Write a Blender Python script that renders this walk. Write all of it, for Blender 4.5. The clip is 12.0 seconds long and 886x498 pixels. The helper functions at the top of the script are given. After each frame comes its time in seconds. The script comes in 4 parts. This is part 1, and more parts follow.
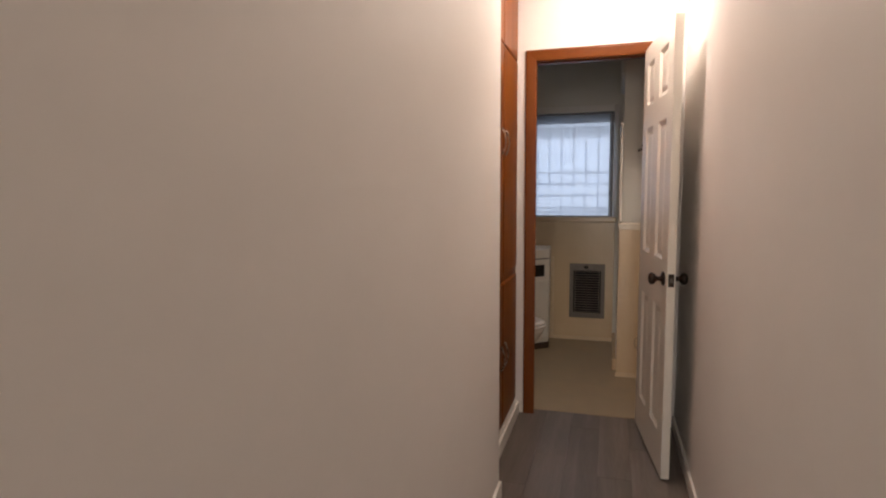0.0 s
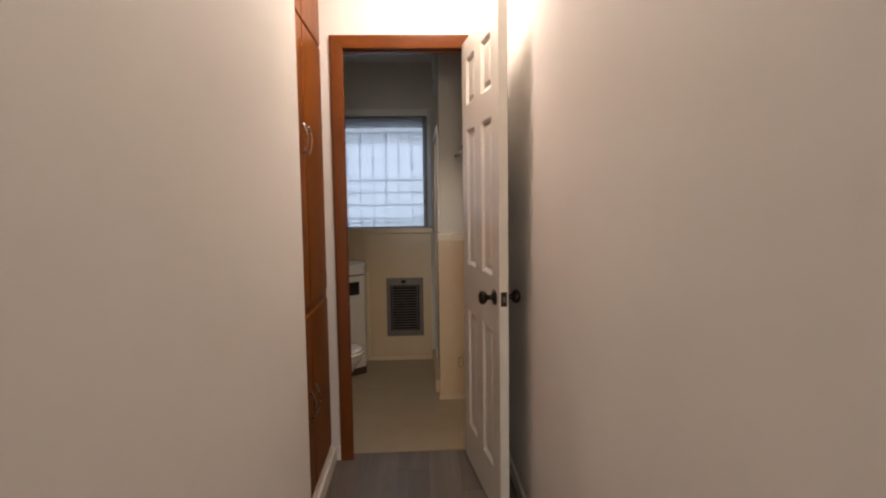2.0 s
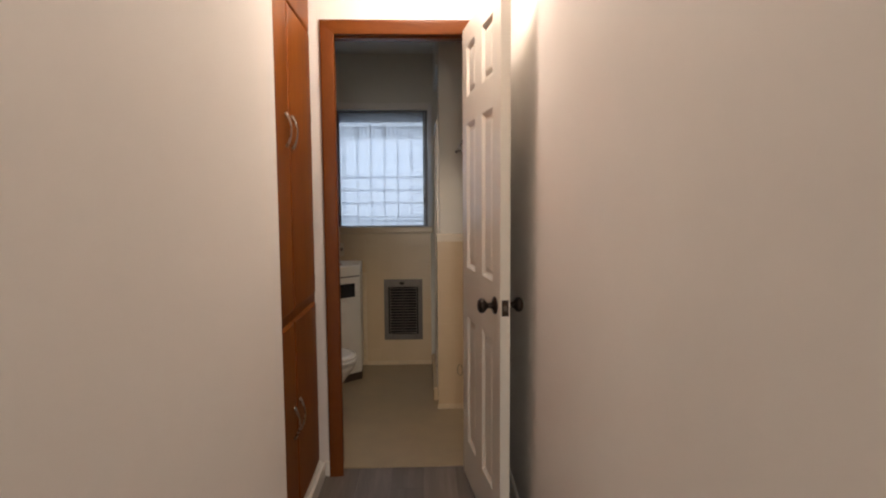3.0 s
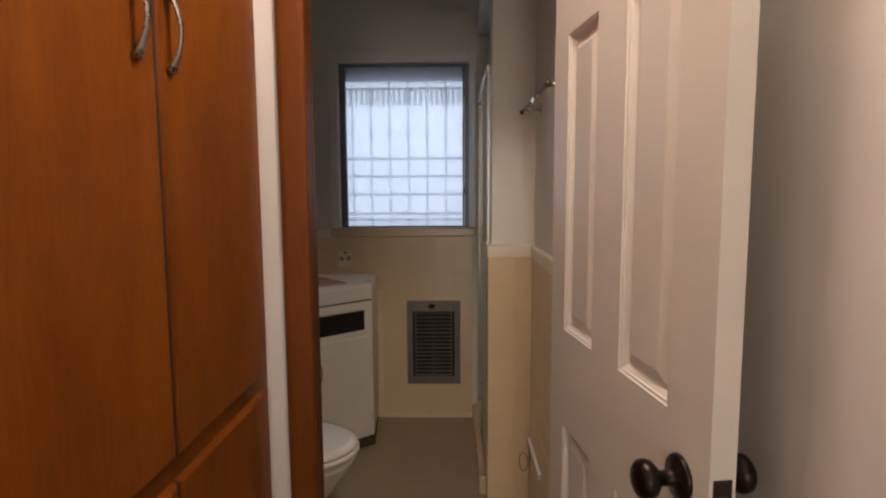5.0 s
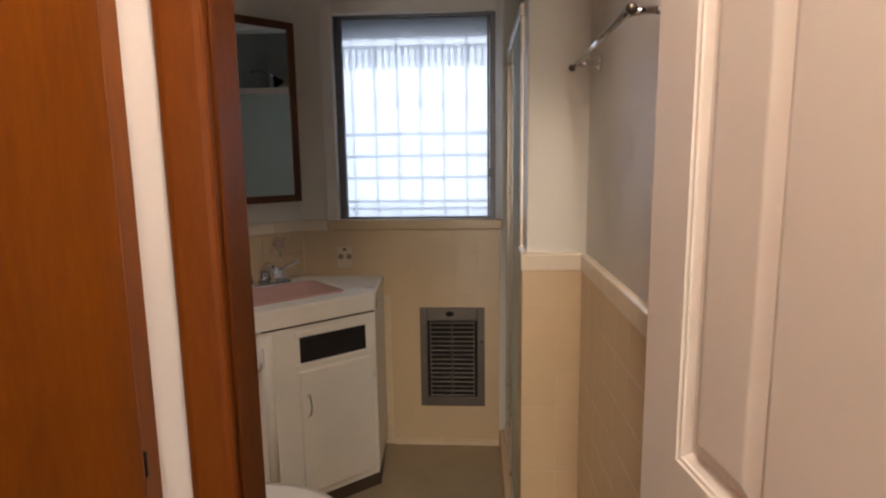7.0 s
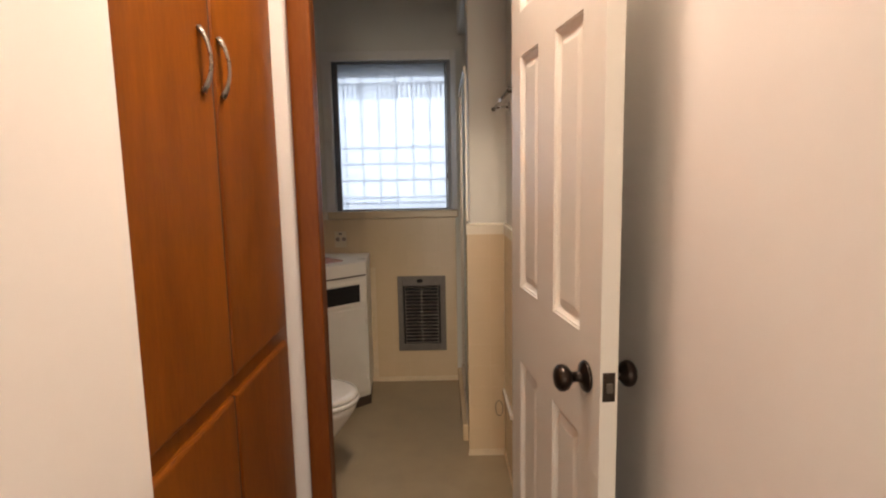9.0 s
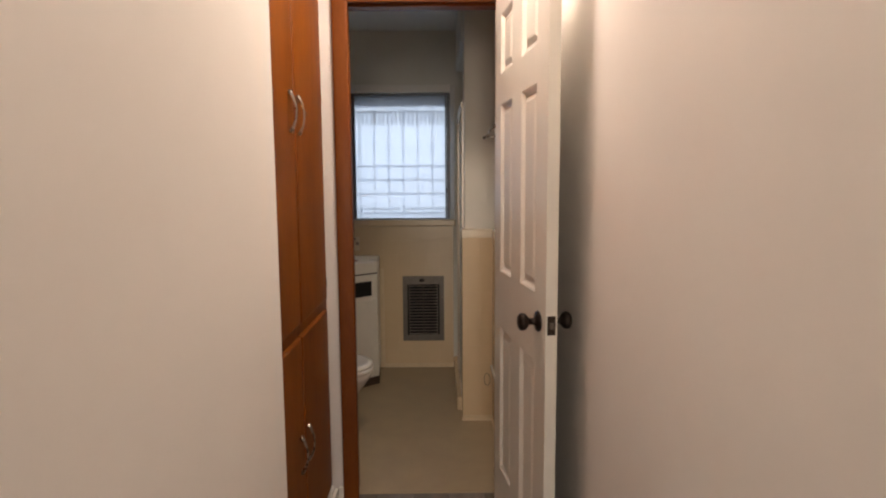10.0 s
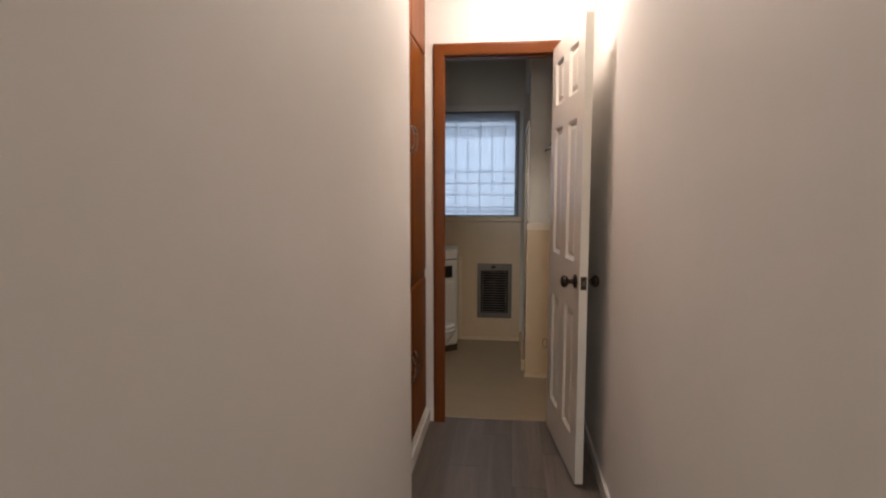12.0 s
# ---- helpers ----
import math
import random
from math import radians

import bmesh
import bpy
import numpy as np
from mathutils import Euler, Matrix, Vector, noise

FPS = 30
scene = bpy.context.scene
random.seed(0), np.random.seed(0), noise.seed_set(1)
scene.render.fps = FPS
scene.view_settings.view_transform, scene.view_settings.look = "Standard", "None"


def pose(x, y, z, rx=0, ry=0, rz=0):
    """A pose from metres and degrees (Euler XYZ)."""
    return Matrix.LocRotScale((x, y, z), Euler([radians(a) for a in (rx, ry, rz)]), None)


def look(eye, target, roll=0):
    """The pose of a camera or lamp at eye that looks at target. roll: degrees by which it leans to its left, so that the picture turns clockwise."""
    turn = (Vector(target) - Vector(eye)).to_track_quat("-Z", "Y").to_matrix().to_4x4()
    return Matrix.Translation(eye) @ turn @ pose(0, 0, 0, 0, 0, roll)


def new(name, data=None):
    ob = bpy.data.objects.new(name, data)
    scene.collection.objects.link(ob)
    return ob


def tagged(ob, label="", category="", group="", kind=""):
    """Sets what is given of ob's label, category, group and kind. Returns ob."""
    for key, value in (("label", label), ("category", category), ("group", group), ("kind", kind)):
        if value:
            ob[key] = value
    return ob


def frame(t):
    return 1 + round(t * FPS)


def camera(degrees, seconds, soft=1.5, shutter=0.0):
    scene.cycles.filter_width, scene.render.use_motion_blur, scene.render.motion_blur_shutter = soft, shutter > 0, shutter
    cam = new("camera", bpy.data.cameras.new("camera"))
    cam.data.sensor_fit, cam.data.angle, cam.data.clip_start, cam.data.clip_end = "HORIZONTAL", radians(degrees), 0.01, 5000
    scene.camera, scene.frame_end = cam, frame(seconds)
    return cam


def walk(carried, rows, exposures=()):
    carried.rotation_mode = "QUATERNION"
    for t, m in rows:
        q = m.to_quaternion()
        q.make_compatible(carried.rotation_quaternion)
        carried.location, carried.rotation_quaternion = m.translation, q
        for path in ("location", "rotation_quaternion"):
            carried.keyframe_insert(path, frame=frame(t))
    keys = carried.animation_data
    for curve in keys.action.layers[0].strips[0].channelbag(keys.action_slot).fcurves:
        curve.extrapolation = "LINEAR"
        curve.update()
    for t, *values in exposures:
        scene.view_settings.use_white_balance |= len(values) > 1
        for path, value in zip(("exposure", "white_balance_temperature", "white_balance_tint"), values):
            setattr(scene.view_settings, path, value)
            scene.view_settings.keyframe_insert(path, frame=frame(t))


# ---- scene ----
cam = camera(75.9, 12.0, soft=2.1)
PATH = [
    (0, (0.063, -0.321, 1.295), (-0.502, 1.587, 1.104), -0.3),
    (0.5, (0.002, -0.103, 1.292), (-0.225, 1.876, 1.118), -0.7),
    (1, (-0.018, 0.042, 1.301), (-0.048, 2.037, 1.155), -1.0),
    (1.5, (-0.027, 0.134, 1.29), (0.045, 2.126, 1.131), -1.1),
    (2, (-0.001, 0.155, 1.289), (0.081, 2.146, 1.128), -0.8),
    (2.5, (0.039, 0.191, 1.29), (0.123, 2.182, 1.119), -0.5),
    (4.5, (0.003, 1.302, 1.299), (-0.006, 3.297, 1.151), -0.4),
    (5, (-0.014, 1.63, 1.306), (-0.051, 3.619, 1.098), -0.3),
    (5.5, (-0.008, 1.944, 1.315), (-0.129, 3.926, 1.076), -0.7),
    (6, (0.01, 2.186, 1.344), (-0.113, 4.159, 1.036), -0.9),
    (6.5, (-0.005, 2.277, 1.355), (-0.144, 4.247, 1.04), -0.9),
    (8.5, (0.012, 1.569, 1.325), (-0.013, 3.555, 1.092), -0.8),
    (9, (0.013, 1.283, 1.324), (0.012, 3.265, 1.056), -1.1),
    (9.5, (0.008, 0.984, 1.325), (0.044, 2.97, 1.09), -0.6),
    (10, (-0.003, 0.685, 1.317), (0.007, 2.674, 1.105), -0.4),
    (10.5, (-0.014, 0.432, 1.309), (-0.012, 2.421, 1.097), -0.6),
    (11, (-0.031, 0.194, 1.317), (-0.03, 2.183, 1.112), -0.4),
    (11.5, (-0.014, 0.042, 1.318), (-0.079, 2.032, 1.126), -0.1),
    (12, (0.006, -0.153, 1.308), (-0.229, 1.823, 1.107), 0.0),
]
EXPOSURES = [(0.0, 0.88, 6550, 12), (0.5, 0.96, 6500, 11), (1.5, 0.87, 6550, 10), (2.5, 0.91, 6540, 8), (4.5, 1.06, 6550, 10), (5.0, 1.10, 6650, 11), (5.5, 1.38, 6720, 12), (6.5, 1.68, 6750, 11), (8.5, 1.72, 7060, 13), (9.0, 1.68, 7000, 10), (9.5, 1.44, 6850, 10), (10.5, 0.97, 6560, 8), (11.0, 0.88, 6460, 8), (12.0, 0.77, 6250, 8)]
walk(cam, [(t, look(eye, target, roll)) for t, eye, target, roll in PATH], EXPOSURES)

# ---- world and light ----
world = bpy.data.worlds.new("sky")
scene.world = world
world.use_nodes = True
sky = world.node_tree.nodes.new("ShaderNodeTexSky")
sky.sky_type, sky.sun_disc = "NISHITA", False
sky.sun_elevation, sky.sun_rotation = radians(49), radians(197)
world.node_tree.links.new(sky.outputs[0], world.node_tree.nodes["Background"].inputs[0])
world.node_tree.nodes["Background"].inputs[1].default_value = 0.15
sun = new("sun", bpy.data.lights.new("sun", "SUN"))
sun.data.energy, sun.data.angle, sun.data.color = 1.25, radians(25), (1.0, 0.98, 0.96)
sun.matrix_world = look((0, 0, 10), (-2.5, 8.2, 0))

# hall ceiling lights: place and radiance of their glass domes
LAMP = (0.06, 2.395)
LAMP_NEAR = (0.02, 0.72)
LAMP_GLOW, LAMP_NEAR_GLOW = 45.0, 5.5
LAMP_COLOUR = (1.0, 0.835, 0.715)

# added warm fill light in the window opening of an unseen room behind the hall
room_fill = new("room_fill_light", bpy.data.lights.new("room_fill_light", "AREA"))
room_fill.data.shape, room_fill.data.size, room_fill.data.size_y = "RECTANGLE", 1.7, 1.5
room_fill.data.energy, room_fill.data.color = 40.0, (1.0, 0.875, 0.76)
room_fill.matrix_world = look((0.024, -5.04, 1.45), (0.024, 0.0, 1.30))

# ---- materials ----


def mat(name, colour, rough=0.5, metal=0.0, coat=0.0, spec=0.5):
    m = bpy.data.materials.new(name)
    m.use_nodes = True
    b = m.node_tree.nodes["Principled BSDF"]
    b.inputs["Base Color"].default_value = (*colour, 1)
    b.inputs["Roughness"].default_value = rough
    b.inputs["Metallic"].default_value = metal
    b.inputs["Coat Weight"].default_value = coat
    b.inputs["Specular IOR Level"].default_value = spec
    return m


def node(m, kind, **inputs):
    n = m.node_tree.nodes.new(kind)
    for key, value in inputs.items():
        n.inputs[key.replace("_", " ")].default_value = value
    return n


def wire(m, a, b):
    m.node_tree.links.new(a, b)


def bsdf(m):
    return m.node_tree.nodes["Principled BSDF"]


def ramp(m, fac, *stops):
    r = m.node_tree.nodes.new("ShaderNodeValToRGB")
    while len(r.color_ramp.elements) < len(stops):
        r.color_ramp.elements.new(0.5)
    for e, (p, c) in zip(r.color_ramp.elements, stops):
        e.position, e.color = p, (*c, 1)
    wire(m, fac, r.inputs[0])
    return r.outputs[0]


def coords(m, scale=(1, 1, 1), turn=(0, 0, 0)):
    """World-space coordinates in metres, so that pieces that share a mesh differ."""
    g = m.node_tree.nodes.new("ShaderNodeNewGeometry")
    p = m.node_tree.nodes.new("ShaderNodeMapping")
    p.inputs["Scale"].default_value, p.inputs["Rotation"].default_value = scale, turn
    wire(m, g.outputs["Position"], p.inputs[0])
    return p.outputs[0]


def mottled(name, colour, rough=0.5, amount=0.06, size=3.0, grain=120.0, relief=0.1, depth=0.001, **kw):
    """Paint-like surface: broad faint stains, fine relief and uneven gloss."""
    m = mat(name, colour, rough, **kw)
    at = coords(m)
    broad = node(m, "ShaderNodeTexNoise", Scale=size, Detail=5.0, Roughness=0.6)
    fine = node(m, "ShaderNodeTexNoise", Scale=grain, Detail=3.0)
    wire(m, at, broad.inputs["Vector"])
    wire(m, at, fine.inputs["Vector"])
    lo, hi = ([max(0, min(1, c * f)) for c in colour] for f in (1 - amount, 1 + amount))
    wire(m, ramp(m, broad.outputs[0], (0.3, lo), (0.7, hi)), bsdf(m).inputs["Base Color"])
    wire(m, ramp(m, broad.outputs[0], (0.2, [rough * 0.85] * 3), (0.8, [min(1, rough * 1.15)] * 3)), bsdf(m).inputs["Roughness"])
    bump = node(m, "ShaderNodeBump", Strength=relief, Distance=depth)
    wire(m, fine.outputs[0], bump.inputs["Height"])
    wire(m, bump.outputs[0], bsdf(m).inputs["Normal"])
    return m


def wood(name, dark, mid, light, rough=0.44, along="z"):
    """Stained and varnished wood with long grain, blotches and pores."""
    m = mat(name, mid, rough, coat=0.02, spec=0.2)
    stretch = {"z": (5, 5, 0.9), "x": (0.9, 5, 5), "y": (5, 0.9, 5)}[along]
    at = coords(m, stretch)
    info = m.node_tree.nodes.new("ShaderNodeObjectInfo")
    add = m.node_tree.nodes.new("ShaderNodeVectorMath")
    add.operation = "ADD"
    wire(m, at, add.inputs[0])
    wire(m, info.outputs["Random"], add.inputs[1])
    figure = node(m, "ShaderNodeTexNoise", Scale=1.3, Detail=4.0, Roughness=0.55, Distortion=0.8)
    pores = node(m, "ShaderNodeTexNoise", Scale=22.0, Detail=3.0, Roughness=0.6)
    wire(m, add.outputs[0], figure.inputs["Vector"])
    wire(m, add.outputs[0], pores.inputs["Vector"])
    mix = m.node_tree.nodes.new("ShaderNodeMix")
    mix.inputs[0].default_value = 0.30
    wire(m, figure.outputs[0], mix.inputs[2])
    wire(m, pores.outputs[0], mix.inputs[3])
    wire(m, ramp(m, mix.outputs[0], (0.32, dark), (0.5, mid), (0.7, light)), bsdf(m).inputs["Base Color"])
    bump = node(m, "ShaderNodeBump", Strength=0.08, Distance=0.001)
    wire(m, pores.outputs[0], bump.inputs["Height"])
    wire(m, bump.outputs[0], bsdf(m).inputs["Normal"])
    return m


HALL_PAINT = mottled("hall_wall_paint", (0.835, 0.800, 0.768), 0.62, amount=0.025, size=1.6, grain=260, relief=0.10)
BATH_PAINT = mottled("bathroom_wall_paint", (0.74, 0.715, 0.64), 0.42, amount=0.03, size=2.0, grain=180, relief=0.12)
CEIL_PAINT = mottled("ceiling_paint", (0.84, 0.835, 0.80), 0.8, amount=0.02, grain=90, relief=0.3)
TRIM_WHITE = mottled("white_trim_paint", (0.8, 0.77, 0.72), 0.35, amount=0.03, size=6, grain=60, relief=0.12)
DOOR_WHITE = mottled("white_door_paint", (0.82, 0.785, 0.715), 0.33, amount=0.025, size=4, grain=150, relief=0.12)
CABINET_WOOD = wood("stained_cabinet_wood", (0.120, 0.0282, 0.0015), (0.172, 0.0450, 0.0023), (0.228, 0.0650, 0.0040))
CASING_WOOD = wood("stained_casing_wood", (0.1134, 0.0258, 0.002688), (0.1512, 0.0383, 0.003864), (0.189, 0.0531, 0.00588))
CASING_HEAD = wood("stained_head_wood", (0.1134, 0.0258, 0.002688), (0.1512, 0.0383, 0.003864), (0.189, 0.0531, 0.00588), along="x")
# jamb wood, a darker tone than the casing wood
JAMB_WOOD = wood("darker_jamb_wood", (0.084, 0.0205, 0.0032), (0.118, 0.0305, 0.0048), (0.152, 0.0425, 0.0070))
# near-black for the badge and underlay, and painted shade in holes and gaps
DARK_GAP = mat("dark_gap", (0.012, 0.010, 0.009), 0.9)
# painted shade for the seam of the linen cabinet
SEAM_SHADE = mottled("seam_shade", (0.028, 0.010, 0.004), 0.7, amount=0.2, size=20)
BRONZE = mottled("oil_rubbed_bronze", (0.035, 0.026, 0.022), 0.3, amount=0.3, size=40, grain=200, metal=0.85)
OLD_BRASS = mottled("aged_bronze_plate", (0.06, 0.045, 0.035), 0.4, amount=0.3, size=60, grain=200, metal=0.8)
NICKEL = mottled("brushed_nickel", (0.34, 0.32, 0.30), 0.28, amount=0.08, size=50, grain=400, relief=0.2, metal=1.0)
CHROME = mat("chrome", (0.75, 0.75, 0.76), 0.1, 1.0)
STEEL = mottled("dull_steel", (0.16, 0.14, 0.122), 0.48, amount=0.12, size=30, grain=300, relief=0.2, metal=0.9)
SLAT = mottled("worn_steel_slat", (0.32, 0.28, 0.245), 0.35, amount=0.15, size=30, grain=300, metal=0.9)
PORCELAIN = mat("white_porcelain", (0.82, 0.80, 0.76), 0.08, coat=0.3)
PINK = mottled("pink_porcelain", (0.55, 0.335, 0.30), 0.15, amount=0.04, size=6, relief=0.02)
LAMINATE = mottled("white_laminate", (0.85, 0.80, 0.71), 0.3, amount=0.04, size=5, relief=0.05)
VANITY_WHITE = mottled("white_cabinet_paint", (0.86, 0.82, 0.735), 0.35, amount=0.04, size=5, grain=70, relief=0.12)
KICK = mottled("brown_toe_kick", (0.07, 0.045, 0.03), 0.6, amount=0.2, size=20)
PLASTIC = mat("ivory_plastic", (0.70, 0.60, 0.44), 0.35)
SOCKET = mat("grey_brown_socket", (0.30, 0.23, 0.18), 0.4)
ALU_DARK = mottled("dark_anodised_aluminium", (0.16, 0.165, 0.18), 0.45, amount=0.15, size=30, metal=0.6)
CAP_GLAZE = mottled("pale_cream_cap_glaze", (0.80, 0.71, 0.565), 0.2, amount=0.04, size=12, relief=0.03, coat=0.3)
GROUT = mottled("cream_grout", (0.70, 0.565, 0.385), 0.8, amount=0.06, size=30, grain=300)
MIRROR = mat("silvered_mirror", (0.86, 0.87, 0.86), 0.015, 1.0)
SATIN_RAIL = mottled("satin_bronze_rail", (0.62, 0.54, 0.45), 0.3, amount=0.08, size=30, metal=0.6)
GRILLE_DARK = mottled("dark_blue_grey_iron_paint", (0.10, 0.115, 0.14), 0.5, amount=0.1, size=40)
GRILLE_PAINT = mottled("grey_iron_paint", (0.30, 0.32, 0.36), 0.5, amount=0.08, size=40)


def tile_material():
    m = mat("glazed_cream_tile", (0.68, 0.56, 0.385), 0.22, coat=0.2)
    info = m.node_tree.nodes.new("ShaderNodeObjectInfo")
    noise_tex = node(m, "ShaderNodeTexNoise", Scale=25.0, Detail=4.0)
    wire(m, coords(m), noise_tex.inputs["Vector"])
    mix = m.node_tree.nodes.new("ShaderNodeMix")
    mix.inputs[0].default_value = 0.5
    wire(m, info.outputs["Random"], mix.inputs[2])
    wire(m, noise_tex.outputs[0], mix.inputs[3])
    wire(m, ramp(m, mix.outputs[0], (0.2, (0.655, 0.498, 0.312)), (0.8, (0.675, 0.515, 0.325))), bsdf(m).inputs["Base Color"])
    bump = node(m, "ShaderNodeBump", Strength=0.05, Distance=0.002)
    wire(m, noise_tex.outputs[0], bump.inputs["Height"])
    wire(m, bump.outputs[0], bsdf(m).inputs["Normal"])
    return m


def plank_material():
    """Grey wood-look vinyl, a tone of its own for each plank."""
    m = mat("grey_vinyl_plank", (0.2, 0.18, 0.17), 0.4)
    info = m.node_tree.nodes.new("ShaderNodeObjectInfo")
    at = coords(m, (14, 1.1, 14))
    add = m.node_tree.nodes.new("ShaderNodeVectorMath")
    add.operation = "MULTIPLY_ADD"
    add.inputs[1].default_value = (1, 1, 1)
    scaled = m.node_tree.nodes.new("ShaderNodeMath")
    scaled.operation = "MULTIPLY"
    scaled.inputs[1].default_value = 37.0
    wire(m, info.outputs["Random"], scaled.inputs[0])
    wire(m, at, add.inputs[0])
    wire(m, scaled.outputs[0], add.inputs[2])
    figure = node(m, "ShaderNodeTexNoise", Scale=1.0, Detail=5.0, Roughness=0.6, Distortion=0.6)
    pores = node(m, "ShaderNodeTexNoise", Scale=9.0, Detail=3.0, Roughness=0.7)
    wire(m, add.outputs[0], figure.inputs["Vector"])
    wire(m, add.outputs[0], pores.inputs["Vector"])
    mix = m.node_tree.nodes.new("ShaderNodeMix")
    mix.inputs[0].default_value = 0.3
    wire(m, figure.outputs[0], mix.inputs[2])
    wire(m, pores.outputs[0], mix.inputs[3])
    tone = m.node_tree.nodes.new("ShaderNodeMath")
    tone.operation = "MULTIPLY_ADD"
    tone.inputs[1].default_value, tone.inputs[2].default_value = 0.20, -0.10
    wire(m, info.outputs["Random"], tone.inputs[0])
    total = m.node_tree.nodes.new("ShaderNodeMath")
    wire(m, mix.outputs[0], total.inputs[0])
    wire(m, tone.outputs[0], total.inputs[1])
    wire(m, ramp(m, total.outputs[0], (0.25, (0.098, 0.078, 0.064)), (0.5, (0.150, 0.124, 0.106)), (0.75, (0.220, 0.186, 0.162))), bsdf(m).inputs["Base Color"])
    bump = node(m, "ShaderNodeBump", Strength=0.15, Distance=0.001)
    wire(m, pores.outputs[0], bump.inputs["Height"])
    wire(m, bump.outputs[0], bsdf(m).inputs["Normal"])
    return m


def glass_material(name, colour, rough):
    m = mat(name, colour, rough)
    bsdf(m).inputs["Transmission Weight"].default_value = 1.0
    bsdf(m).inputs["IOR"].default_value = 1.35
    return m


TILE = tile_material()
PLANK = plank_material()
BATH_FLOOR = mottled("beige_sheet_vinyl", (0.38, 0.30, 0.19), 0.42, amount=0.07, size=7, grain=60, relief=0.12)
FROSTED = glass_material("obscure_window_glass", (0.88, 0.94, 1.0), 0.33)
veil = FROSTED.node_tree.nodes.new("ShaderNodeBsdfTranslucent")
veil.inputs[0].default_value = (0.86, 0.92, 1.0, 1)
blend = FROSTED.node_tree.nodes.new("ShaderNodeMixShader")
blend.inputs[0].default_value = 0.40
wire(FROSTED, bsdf(FROSTED).outputs[0], blend.inputs[1])
wire(FROSTED, veil.outputs[0], blend.inputs[2])
wire(FROSTED, blend.outputs[0], FROSTED.node_tree.nodes["Material Output"].inputs[0])
SHOWER_GLASS = glass_material("frosted_shower_glass", (0.82, 0.90, 0.86), 0.06)

milk = SHOWER_GLASS.node_tree.nodes.new("ShaderNodeBsdfDiffuse")
milk.inputs[0].default_value = (0.66, 0.74, 0.64, 1)
milky = SHOWER_GLASS.node_tree.nodes.new("ShaderNodeMixShader")
milky.inputs[0].default_value = 0.45
wire(SHOWER_GLASS, bsdf(SHOWER_GLASS).outputs[0], milky.inputs[1])
wire(SHOWER_GLASS, milk.outputs[0], milky.inputs[2])
wire(SHOWER_GLASS, milky.outputs[0], SHOWER_GLASS.node_tree.nodes["Material Output"].inputs[0])

# ---- mesh tools ----


def quad_box(bm, x0, x1, y0, y1, z0, z1, bevel=0.0, m=None):
    """A box with bevelled edges, added to bm."""
    start = len(bm.verts)
    made = bmesh.ops.create_cube(bm, size=1.0)["verts"]
    for v in made:
        v.co = Vector(((x0 + x1) / 2 + v.co.x * (x1 - x0), (y0 + y1) / 2 + v.co.y * (y1 - y0), (z0 + z1) / 2 + v.co.z * (z1 - z0)))
    if bevel:
        edges = list({e for v in made for e in v.link_edges})
        bmesh.ops.bevel(bm, geom=edges, offset=bevel, segments=2, profile=0.5, affect="EDGES")
    if m is not None:
        bm.verts.ensure_lookup_table()
        for v in bm.verts[start:] if not bevel else [v for v in bm.verts if v.index == -1 or v.index >= start]:
            v.co = m @ v.co
    return bm


def box(x0, x1, y0, y1, z0, z1, bevel=0.0):
    return quad_box(bmesh.new(), x0, x1, y0, y1, z0, z1, bevel)


def boxes(*specs, bevel=0.0):
    bm = bmesh.new()
    for spec in specs:
        quad_box(bm, *spec, bevel=bevel)
    return bm


def prism(points, z0, z1, bevel=0.0):
    """An upright prism over a plan polygon."""
    bm = bmesh.new()
    low = [bm.verts.new((x, y, z0)) for x, y in points]
    high = [bm.verts.new((x, y, z1)) for x, y in points]
    n = len(points)
    bm.faces.new(low[::-1])
    bm.faces.new(high)
    for i in range(n):
        bm.faces.new((low[i], low[(i + 1) % n], high[(i + 1) % n], high[i]))
    bmesh.ops.recalc_face_normals(bm, faces=bm.faces)
    if bevel:
        bmesh.ops.bevel(bm, geom=list(bm.edges), offset=bevel, segments=2, profile=0.5, affect="EDGES")
    return bm


def lathe(profile, steps=24):
    """A turned solid about z from (radius, height) pairs."""
    bm = bmesh.new()
    rings = [[bm.verts.new((r * math.cos(2 * math.pi * i / steps), r * math.sin(2 * math.pi * i / steps), z)) for i in range(steps)] for r, z in profile]
    for a, b in zip(rings, rings[1:]):
        for i in range(steps):
            bm.faces.new((a[i], a[(i + 1) % steps], b[(i + 1) % steps], b[i]))
    bm.faces.new(rings[0][::-1])
    bm.faces.new(rings[-1])
    for f in bm.faces:
        f.smooth = True
    bmesh.ops.recalc_face_normals(bm, faces=bm.faces)
    return bm


